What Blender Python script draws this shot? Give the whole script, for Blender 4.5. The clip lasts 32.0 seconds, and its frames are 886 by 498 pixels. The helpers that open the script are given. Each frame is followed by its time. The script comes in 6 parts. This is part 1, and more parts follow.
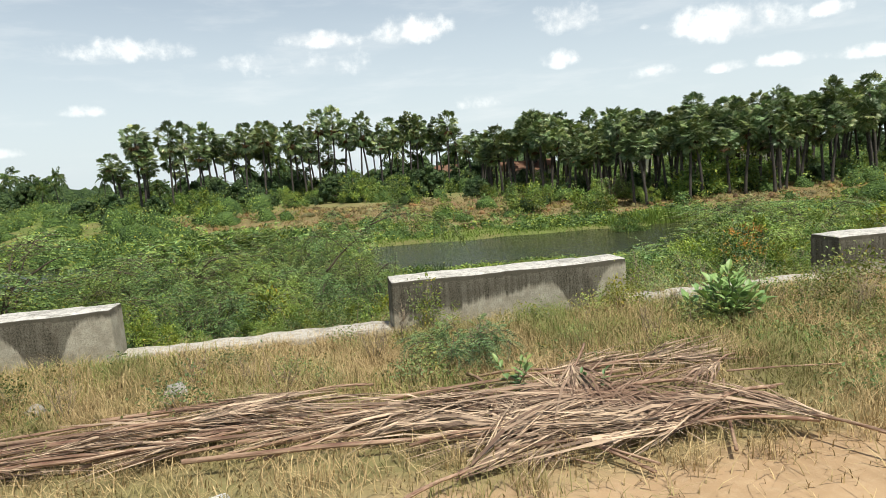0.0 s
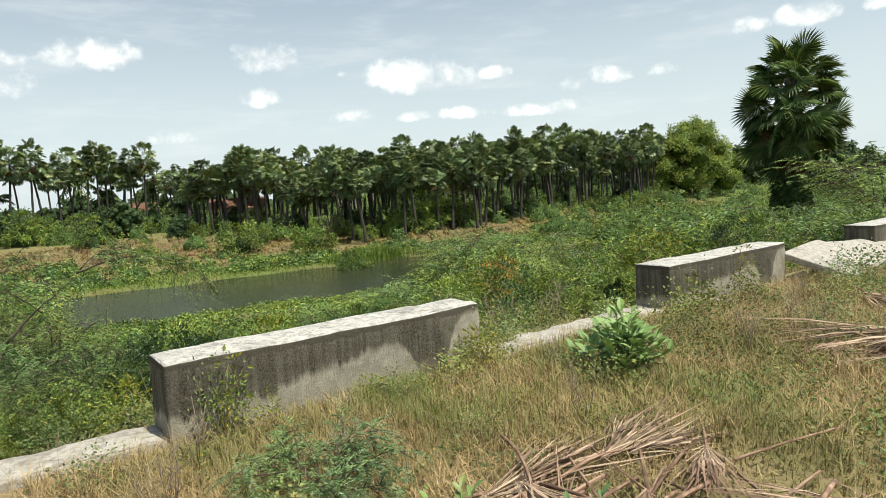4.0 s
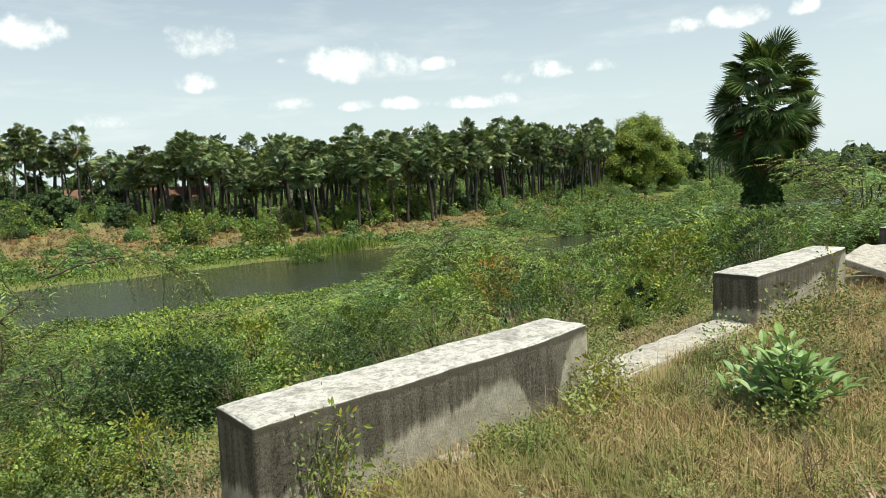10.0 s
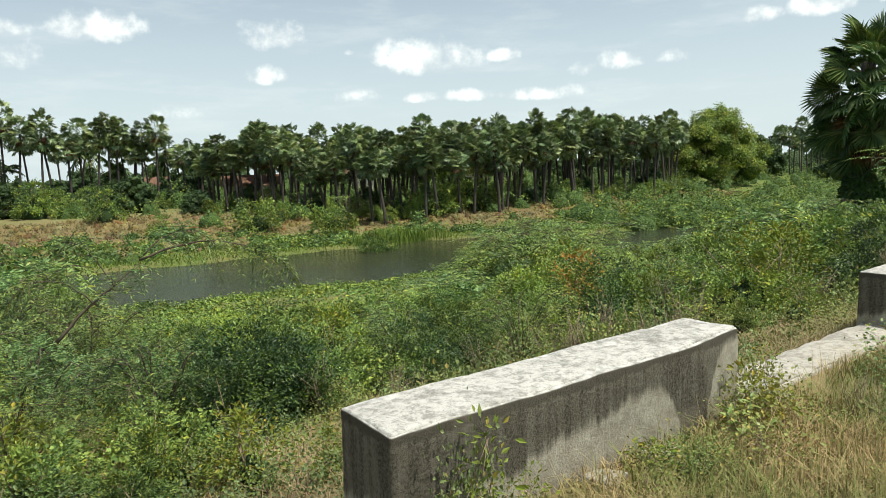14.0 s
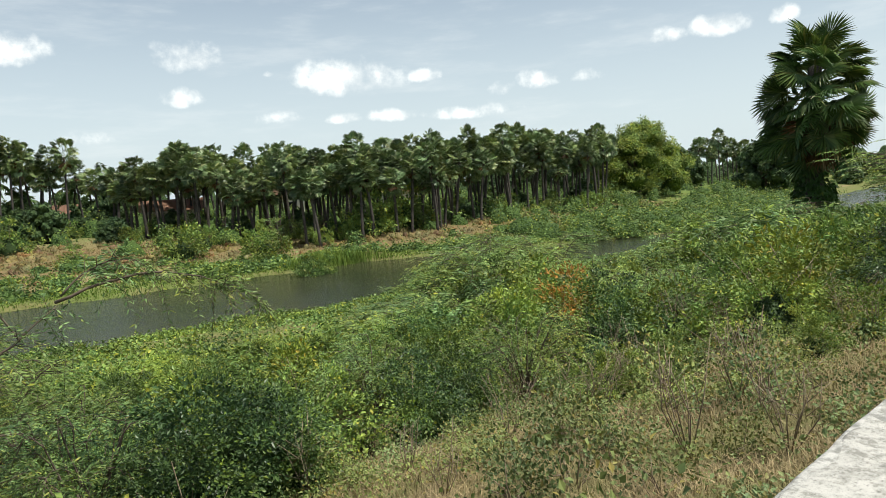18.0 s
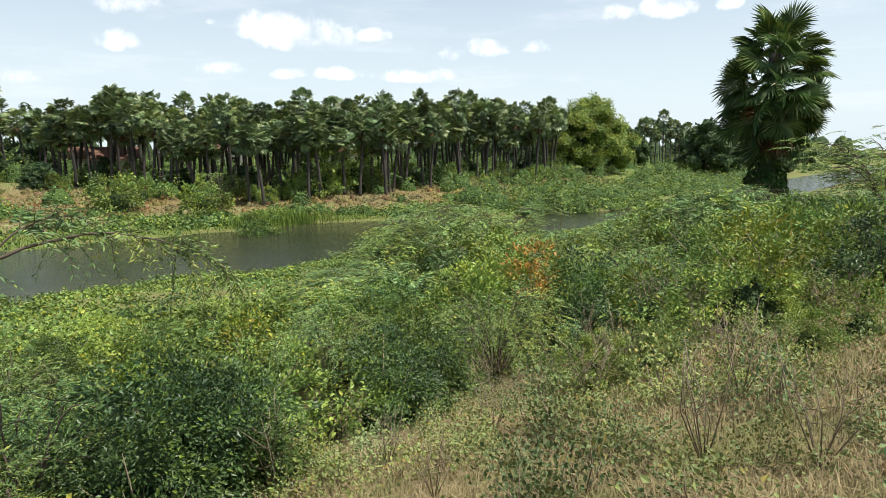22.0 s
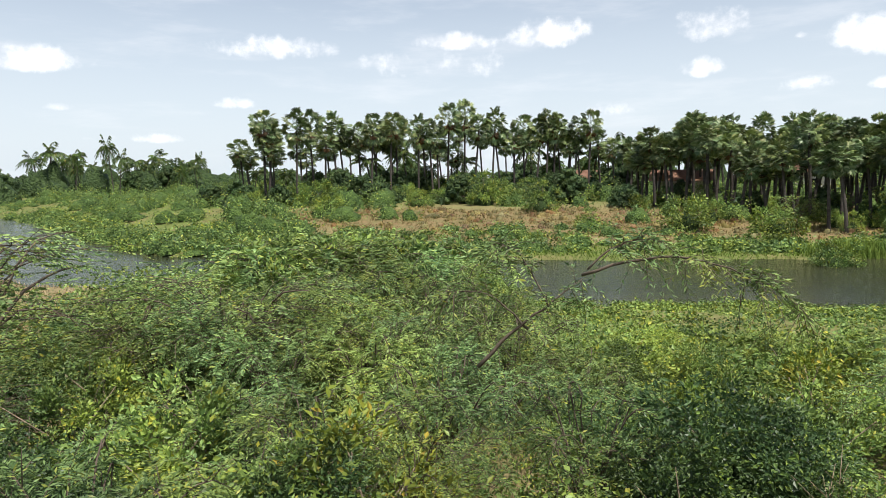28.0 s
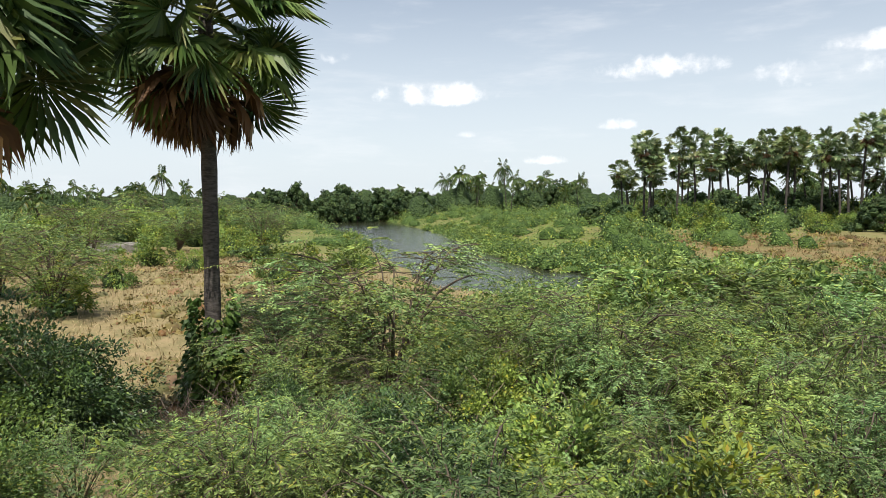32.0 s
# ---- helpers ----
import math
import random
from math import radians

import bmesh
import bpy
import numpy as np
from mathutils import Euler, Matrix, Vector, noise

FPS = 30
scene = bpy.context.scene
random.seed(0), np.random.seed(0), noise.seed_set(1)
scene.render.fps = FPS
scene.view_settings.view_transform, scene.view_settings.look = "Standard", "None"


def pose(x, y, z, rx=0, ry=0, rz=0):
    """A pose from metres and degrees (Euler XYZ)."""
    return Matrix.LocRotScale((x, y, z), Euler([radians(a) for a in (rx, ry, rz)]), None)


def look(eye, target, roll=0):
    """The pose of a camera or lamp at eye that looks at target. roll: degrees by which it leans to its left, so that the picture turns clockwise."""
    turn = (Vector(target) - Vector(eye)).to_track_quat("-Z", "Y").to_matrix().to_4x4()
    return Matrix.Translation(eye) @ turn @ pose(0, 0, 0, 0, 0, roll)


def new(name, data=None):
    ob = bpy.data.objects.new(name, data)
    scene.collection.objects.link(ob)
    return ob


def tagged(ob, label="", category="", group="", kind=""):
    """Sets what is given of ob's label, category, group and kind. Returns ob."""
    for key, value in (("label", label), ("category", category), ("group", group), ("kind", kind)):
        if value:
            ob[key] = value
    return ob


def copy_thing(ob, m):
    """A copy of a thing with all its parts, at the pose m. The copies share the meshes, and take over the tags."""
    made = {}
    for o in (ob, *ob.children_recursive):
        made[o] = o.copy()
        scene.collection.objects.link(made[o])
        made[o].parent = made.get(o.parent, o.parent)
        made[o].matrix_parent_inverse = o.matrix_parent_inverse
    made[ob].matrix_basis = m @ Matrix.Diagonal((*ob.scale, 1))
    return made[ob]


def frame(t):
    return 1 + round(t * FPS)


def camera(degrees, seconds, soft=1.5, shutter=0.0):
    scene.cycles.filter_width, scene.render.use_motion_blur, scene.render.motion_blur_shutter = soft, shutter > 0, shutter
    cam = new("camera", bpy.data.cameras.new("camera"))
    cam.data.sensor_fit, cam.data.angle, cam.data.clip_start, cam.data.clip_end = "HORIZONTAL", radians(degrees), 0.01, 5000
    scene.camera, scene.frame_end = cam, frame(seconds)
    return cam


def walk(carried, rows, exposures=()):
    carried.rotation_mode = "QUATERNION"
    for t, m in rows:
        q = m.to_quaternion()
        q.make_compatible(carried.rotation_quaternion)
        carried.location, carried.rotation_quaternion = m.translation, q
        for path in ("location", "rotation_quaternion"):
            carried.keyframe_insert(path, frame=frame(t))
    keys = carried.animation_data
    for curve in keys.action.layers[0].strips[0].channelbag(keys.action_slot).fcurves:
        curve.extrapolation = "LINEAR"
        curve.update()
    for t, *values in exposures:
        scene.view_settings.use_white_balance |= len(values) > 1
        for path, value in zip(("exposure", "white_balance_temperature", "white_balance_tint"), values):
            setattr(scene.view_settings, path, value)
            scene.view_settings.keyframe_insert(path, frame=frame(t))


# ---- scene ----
cam = camera(67.9, 32.0, 0.32)

# seconds, place, heading (0 is along y, left positive), pitch, lean
PATH = [
    (0, -0.655, -6.863, 1.665, -10.25, -6.82, -4.14),
    (0.5, -0.759, -6.621, 1.645, -12.79, -6.59, -3.39),
    (1, -0.880, -6.377, 1.654, -18.41, -7.57, -4.07),
    (1.5, -0.870, -6.037, 1.618, -21.59, -8.09, -3.89),
    (2, -0.865, -5.731, 1.608, -26.16, -7.57, -2.68),
    (2.5, -0.924, -5.388, 1.601, -33.83, -7.54, -2.41),
    (3, -0.942, -5.091, 1.562, -35.93, -7.41, -2.16),
    (3.5, -0.914, -4.771, 1.536, -35.60, -4.94, -3.72),
    (5.5, -1.203, -4.036, 1.648, -36.38, -7.08, -2.45),
    (6, -1.330, -3.868, 1.639, -37.36, -7.77, -1.00),
    (6.5, -1.440, -3.682, 1.673, -37.93, -9.24, -1.36),
    (7, -1.449, -3.500, 1.663, -36.70, -9.20, -2.36),
    (7.5, -1.408, -3.331, 1.675, -33.78, -7.31, -2.84),
    (8, -1.399, -3.169, 1.662, -34.77, -7.99, -2.37),
    (8.5, -1.437, -3.027, 1.668, -38.25, -8.66, -3.07),
    (9, -1.389, -2.964, 1.669, -36.51, -8.05, -1.88),
    (9.5, -1.295, -2.928, 1.670, -38.37, -6.77, -2.10),
    (10, -1.256, -2.920, 1.673, -40.70, -6.20, -2.83),
    (10.5, -1.263, -2.923, 1.683, -43.54, -5.53, -3.65),
    (11, -1.295, -2.927, 1.688, -42.00, -5.48, -3.93),
    (11.5, -1.304, -2.932, 1.690, -38.50, -6.03, -4.31),
    (12, -1.279, -2.893, 1.679, -36.21, -5.94, -3.58),
    (12.5, -1.277, -2.811, 1.663, -35.36, -6.34, -2.43),
    (13, -1.327, -2.624, 1.653, -36.81, -5.68, -2.49),
    (13.5, -1.348, -2.447, 1.635, -36.17, -6.61, -2.02),
    (14, -1.300, -2.264, 1.604, -35.33, -6.66, -2.16),
    (14.5, -1.204, -2.034, 1.605, -35.16, -4.90, -2.57),
    (16.5, -1.057, -0.947, 1.592, -35.15, -3.92, -4.78),
    (17, -1.054, -0.717, 1.550, -34.39, -4.34, -3.27),
    (17.5, -1.036, -0.462, 1.544, -39.33, -5.34, -4.73),
    (18, -0.984, -0.296, 1.476, -41.68, -5.32, -3.73),
    (18.5, -0.900, -0.020, 1.461, -47.05, -5.39, -1.07),
    (19, -0.842, 0.234, 1.447, -51.91, -7.53, -0.81),
    (19.5, -0.802, 0.441, 1.461, -56.91, -8.31, -1.23),
    (20, -0.799, 0.490, 1.474, -54.76, -7.75, -1.15),
    (20.5, -0.810, 0.500, 1.479, -53.36, -8.01, -0.62),
    (21, -0.835, 0.505, 1.487, -51.66, -9.86, -0.00),
    (21.5, -0.865, 0.507, 1.497, -49.49, -9.77, 0.52),
    (22, -0.892, 0.501, 1.502, -46.71, -8.45, -0.27),
    (22.5, -0.908, 0.492, 1.503, -43.25, -9.05, -0.13),
    (23, -0.919, 0.487, 1.507, -40.05, -9.18, -0.29),
    (23.5, -0.924, 0.491, 1.511, -36.74, -9.17, -1.10),
    (24, -0.933, 0.496, 1.512, -32.94, -9.22, -1.29),
    (24.5, -0.941, 0.499, 1.514, -28.42, -8.53, -1.71),
    (25, -0.949, 0.503, 1.520, -23.63, -8.12, -1.67),
    (25.5, -0.953, 0.501, 1.526, -18.85, -7.41, -2.20),
    (26, -0.966, 0.501, 1.524, -14.94, -6.56, -2.80),
    (26.5, -0.975, 0.499, 1.521, -10.39, -6.80, -1.84),
    (28.5, -0.965, 0.415, 1.588, 3.71, -5.80, -0.98),
    (29, -0.993, 0.371, 1.593, 8.09, -4.99, -1.23),
    (29.5, -1.017, 0.315, 1.598, 12.37, -3.97, -1.70),
    (30, -1.021, 0.272, 1.613, 15.72, -3.77, -1.16),
    (30.5, -1.017, 0.261, 1.622, 21.32, -3.56, -0.85),
    (31, -1.012, 0.245, 1.624, 26.82, -3.87, -0.29),
    (31.5, -0.997, 0.221, 1.620, 31.01, -4.28, 0.03),
    (32, -0.985, 0.215, 1.618, 31.93, -4.21, -0.04),]


def carried_pose(x, y, z, yaw, pitch, lean):
    return pose(x, y, z) @ pose(0, 0, 0, 0, 0, yaw) @ pose(0, 0, 0, 90 + pitch) @ pose(0, 0, 0, 0, 0, lean)


walk(cam, [(t, carried_pose(*row)) for t, *row in PATH],
     [(0, 0.05, 6600, 9), (5, 0.06, 6650, 6), (9, 0.08, 6650, 4), (13, 0.0, 6550, 5), (18, 0.0, 6500, 7), (22, 0.2, 6400, 10), (26, 0.2, 6400, 12), (29, 0.1, 6500, 14), (32, 0.12, 6550, 13)])

# ---- light ----
SUN_EL, SUN_AZ = 66.0, 155.0          # degrees; compass-like, clockwise from +y
sun_way = Vector((math.sin(radians(SUN_AZ)) * math.cos(radians(SUN_EL)),
                  math.cos(radians(SUN_AZ)) * math.cos(radians(SUN_EL)), math.sin(radians(SUN_EL))))
sun = new("sun", bpy.data.lights.new("sun", "SUN"))
sun.data.energy, sun.data.angle, sun.data.color = 5.0, radians(0.55), (1.0, 0.965, 0.90)
sun.matrix_world = look(sun_way * 60, (0, 0, 0))

world = bpy.data.worlds.new("sky")
scene.world = world
world.use_nodes = True


class Nodes:
    """Short hand for building node trees."""

    def __init__(self, tree):
        self.tree = tree
        tree.nodes.clear()

    def add(self, kind, **values):
        node = self.tree.nodes.new(kind)
        for key, value in values.items():
            if key == "blend":
                node.blend_type = value
            elif key == "op":
                node.operation = value
            elif key == "kind":
                node.data_type = value
        return node

    def link(self, a, b):
        self.tree.links.new(a, b)

    def put(self, value, socket):
        if isinstance(value, bpy.types.NodeSocket):
            self.link(value, socket)
        else:
            socket.default_value = value

    def math(self, op, a, b=0.0, clamp=False):
        node = self.tree.nodes.new("ShaderNodeMath")
        node.operation, node.use_clamp = op, clamp
        self.put(a, node.inputs[0])
        self.put(b, node.inputs[1])
        return node.outputs[0]

    def mix(self, fac, a, b, blend="MIX"):
        node = self.tree.nodes.new("ShaderNodeMixRGB")
        node.blend_type = blend
        self.put(fac, node.inputs[0])
        self.put(a if isinstance(a, bpy.types.NodeSocket) else (*a, 1), node.inputs[1])
        self.put(b if isinstance(b, bpy.types.NodeSocket) else (*b, 1), node.inputs[2])
        return node.outputs[0]

    def noise(self, scale, detail=4.0, rough=0.55, coords=None, distortion=0.0):
        node = self.tree.nodes.new("ShaderNodeTexNoise")
        node.inputs["Scale"].default_value = scale
        node.inputs["Detail"].default_value = detail
        node.inputs["Roughness"].default_value = rough
        node.inputs["Distortion"].default_value = distortion
        if coords is not None:
            self.link(coords, node.inputs["Vector"])
        return node.outputs["Fac"]

    def ramp(self, fac, lo, hi, a=0.0, b=1.0):
        node = self.tree.nodes.new("ShaderNodeMapRange")
        node.clamp = True
        node.interpolation_type = "SMOOTHSTEP"
        self.put(fac, node.inputs[0])
        for n, v in enumerate((lo, hi, a, b)):
            node.inputs[n + 1].default_value = v
        return node.outputs[0]

    def coords(self, which="Object", scale=(1, 1, 1)):
        node = self.tree.nodes.new("ShaderNodeTexCoord")
        if scale == (1, 1, 1):
            return node.outputs[which]
        mapped = self.tree.nodes.new("ShaderNodeMapping")
        mapped.inputs["Scale"].default_value = scale
        self.link(node.outputs[which], mapped.inputs["Vector"])
        return mapped.outputs[0]

    def world_coords(self, scale=(1, 1, 1)):
        node = self.tree.nodes.new("ShaderNodeNewGeometry")
        mapped = self.tree.nodes.new("ShaderNodeMapping")
        mapped.inputs["Scale"].default_value = scale
        self.link(node.outputs["Position"], mapped.inputs["Vector"])
        return mapped.outputs[0]

    def bump(self, height, strength=0.3, distance=0.01):
        node = self.tree.nodes.new("ShaderNodeBump")
        node.inputs["Strength"].default_value = strength
        node.inputs["Distance"].default_value = distance
        self.link(height, node.inputs["Height"])
        return node.outputs[0]


def build_world():
    n = Nodes(world.node_tree)
    sky = n.add("ShaderNodeTexSky")
    sky.sky_type, sky.sun_disc = "NISHITA", False
    sky.sun_elevation, sky.sun_rotation = radians(SUN_EL), radians(SUN_AZ)
    sky.air_density, sky.dust_density, sky.ozone_density = 1.0, 2.2, 1.0
    way = n.coords("Generated")
    sep = n.add("ShaderNodeSeparateXYZ")
    n.link(way, sep.inputs[0])
    blue = n.mix(1.0, sky.outputs[0], (SKY_GAIN, SKY_GAIN, SKY_GAIN), "MULTIPLY")
    # milky heat haze, thickest towards the horizon
    haze = n.ramp(sep.outputs[2], -0.02, 0.54, 0.80, 0.0)
    base = n.mix(haze, blue, HAZE)
    # heading and height above the horizon of each way, in radians
    heading = n.math("ARCTAN2", sep.outputs[0], sep.outputs[1])
    height = n.math("ARCSINE", sep.outputs[2])
    # fair-weather cumulus: heading, height, half width, half height in degrees, whiteness
    wob = n.noise(27.0, 6.0, 0.58, way)
    wob2 = n.noise(9.0, 3.0, 0.5, way)
    total = None
    for az, el, w, h, k in CLOUDS:
        dx = n.math("DIVIDE", n.math("SUBTRACT", heading, radians(az)), radians(w))
        dy = n.math("DIVIDE", n.math("SUBTRACT", height, radians(el)), radians(h))
        up = n.math("MAXIMUM", dy, 0.0)
        down = n.math("MULTIPLY", n.math("MINIMUM", dy, 0.0), 1.7)
        r2 = n.math("ADD", n.math("MULTIPLY", dx, dx), n.math("ADD", n.math("MULTIPLY", up, up), n.math("MULTIPLY", down, down)))
        one = n.math("MULTIPLY", n.math("SUBTRACT", 1.25, r2, ), k)
        total = one if total is None else n.math("MAXIMUM", total, one)
    shape = n.math("ADD", total, n.math("ADD", n.math("MULTIPLY", n.math("SUBTRACT", wob, 0.5), 3.4), n.math("MULTIPLY", n.math("SUBTRACT", wob2, 0.5), 1.8)))
    mask = n.ramp(shape, 0.15, 1.75, 0.0, 0.95)
    # thin streaky veil between them
    veil_way = n.coords("Generated", (3.0, 3.0, 16.0))
    veil = n.math("MULTIPLY", n.ramp(n.noise(1.6, 5.0, 0.6, veil_way), 0.48, 0.78), 0.30)
    veiled = n.mix(veil, base, HAZE_WHITE)
    white = n.mix(n.ramp(wob, 0.35, 0.65), CLOUD_GREY, CLOUD_WHITE)
    final = n.mix(mask, veiled, white)
    back = n.add("ShaderNodeBackground")
    back.inputs["Strength"].default_value = 1.0
    n.link(final, back.inputs["Color"])
    out = n.add("ShaderNodeOutputWorld")
    n.link(back.outputs[0], out.inputs["Surface"])


SKY_GAIN = 0.105
HAZE = (0.84, 0.95, 1.0)
HAZE_WHITE = (1.0, 1.03, 1.04)
CLOUD_WHITE = (1.35, 1.35, 1.32)
CLOUD_GREY = (1.02, 1.05, 1.06)
CLOUDS = [
    (-14.1, 10.6, 4.9, 1.23, 0.8), (1.0, 11.2, 3.2, 0.99, 1), (9.2, 11.5, 3.4, 1.60, 1.1), (22.5, 11.3, 3.1, 1.72, 1), (28.0, 10.1, 0.6, 0.39, 0.9),
    (34.6, 9.5, 4.7, 1.97, 0.9), (41.2, 9.4, 1.6, 0.79, 1), (21.4, 8.3, 1.8, 0.99, 0.7), (-0.2, 9.2, 4.7, 1.23, 0.4), (14.3, 5.4, 3.2, 0.74, 0.4),
    (-32.6, 8.8, 4.7, 1.35, 1.1), (-17.1, 6.2, 1.7, 0.62, 0.7), (-29.4, 5.6, 1.2, 0.44, 0.6), (-41.0, 11.8, 1.5, 0.74, 0.5), (-23.9, 3.4, 2.7, 0.49, 0.4),
    (50.8, 8.4, 2.0, 1.11, 1), (47.7, 8.0, 1.2, 0.86, 0.7), (64.9, 10.9, 2.2, 1.11, 1), (69.5, 11.0, 1.0, 0.86, 1), (61.2, 10.7, 1.5, 0.74, 0.8),
    (33.9, 6.3, 1.5, 0.62, 0.8), (38.3, 6.3, 2.2, 0.62, 0.7), (44.6, 6.2, 4.4, 0.74, 0.7), (54.6, 8.4, 1.5, 0.74, 0.5), (28.5, 6.5, 2.7, 0.62, 0.4),
]
build_world()

# ---- materials ----
def material(name):
    m = bpy.data.materials.new(name)
    m.use_nodes = True
    return m, Nodes(m.node_tree)


def finish(n, color, rough=0.8, normal=None, through_light=0.0, metallic=0.0, specular=0.3):
    b = n.add("ShaderNodeBsdfPrincipled")
    n.put(color if isinstance(color, bpy.types.NodeSocket) else (*color, 1), b.inputs["Base Color"])
    n.put(rough, b.inputs["Roughness"])
    b.inputs["Metallic"].default_value = metallic
    b.inputs["Specular IOR Level"].default_value = specular
    if normal is not None:
        n.link(normal, b.inputs["Normal"])
    out = n.add("ShaderNodeOutputMaterial")
    if through_light:
        t = n.add("ShaderNodeBsdfTranslucent")
        n.put(color if isinstance(color, bpy.types.NodeSocket) else (*color, 1), t.inputs["Color"])
        mix = n.add("ShaderNodeMixShader")
        mix.inputs[0].default_value = through_light
        n.link(b.outputs[0], mix.inputs[1])
        n.link(t.outputs[0], mix.inputs[2])
        n.link(mix.outputs[0], out.inputs["Surface"])
    else:
        n.link(b.outputs[0], out.inputs["Surface"])


def leaf_material(name, a, b, odd, odd_share=0.06, rough=0.5, through_light=0.28, whole=0.5, shine=0.3):
    """Leaves: two greens mixed leaf by leaf and plant by plant, and a share of odd ones."""
    m, n = material(name)
    geo = n.add("ShaderNodeNewGeometry")
    info = n.add("ShaderNodeObjectInfo")
    each = geo.outputs["Random Per Island"]
    tone = n.math("ADD", n.math("MULTIPLY", each, 1 - whole), n.math("MULTIPLY", info.outputs["Random"], whole))
    color = n.mix(tone, a, b)
    patch = n.noise(1.3, 2.0, 0.5, n.world_coords())
    color = n.mix(n.ramp(patch, 0.55, 0.75, 0.0, 0.45), color, odd)
    pick = n.math("FRACT", n.math("MULTIPLY", each, 7.31))
    color = n.mix(n.math("LESS_THAN", pick, odd_share), color, odd)
    broad = n.add("ShaderNodeCombineColor")
    swing = n.ramp(n.noise(0.42, 3.0, 0.6, n.world_coords()), 0.32, 0.68, 0.54, 1.38)
    for s in broad.inputs:
        n.link(swing, s)
    color = n.mix(1.0, color, broad.outputs[0], "MULTIPLY")
    # neighbouring plants lean to blue-green or to yellow-green
    lean = n.mix(n.ramp(n.noise(0.62, 2.0, 0.5, n.world_coords()), 0.36, 0.64), (0.92, 0.99, 1.05), (1.13, 1.03, 0.76))
    color = n.mix(1.0, color, lean, "MULTIPLY")
    finish(n, color, rough + 0.05, None, through_light * 0.5, 0.0, shine)
    return m


def simple(name, a, b, scale=8.0, rough=0.85, strength=0.3, distance=0.01, stretch=(1, 1, 1), specular=0.25, by_object=0.0):
    m, n = material(name)
    c = n.coords("Object", stretch)
    f = n.math("ADD", n.math("MULTIPLY", n.noise(scale, 6.0, 0.6, c), 0.7), n.math("MULTIPLY", n.noise(scale * 0.17, 3.0, 0.5, c), 0.3))
    color = n.mix(n.ramp(f, 0.34, 0.66), a, b)
    if by_object:
        info = n.add("ShaderNodeObjectInfo")
        k = n.math("ADD", 1 - by_object / 2, n.math("MULTIPLY", info.outputs["Random"], by_object))
        grey = n.add("ShaderNodeCombineColor")
        for s in grey.inputs:
            n.link(k, s)
        color = n.mix(1.0, color, grey.outputs[0], "MULTIPLY")
    finish(n, color, rough, n.bump(f, strength, distance), 0.0, 0.0, specular)
    return m


def island(name, a, b, c, rough=0.8, through_light=0.12, whole=0.2):
    """Blades, straws and strips, each of its own tone."""
    m, n = material(name)
    geo = n.add("ShaderNodeNewGeometry")
    info = n.add("ShaderNodeObjectInfo")
    each = geo.outputs["Random Per Island"]
    color = n.mix(each, a, b)
    patch = n.noise(0.9, 4.0, 0.6, n.world_coords())
    color = n.mix(n.ramp(patch, 0.46, 0.66, 0.0, 0.85), color, c)
    tone = n.mix(n.math("MULTIPLY", info.outputs["Random"], whole), color, b)
    finish(n, tone, rough, None, through_light, 0.0, 0.25)
    return m


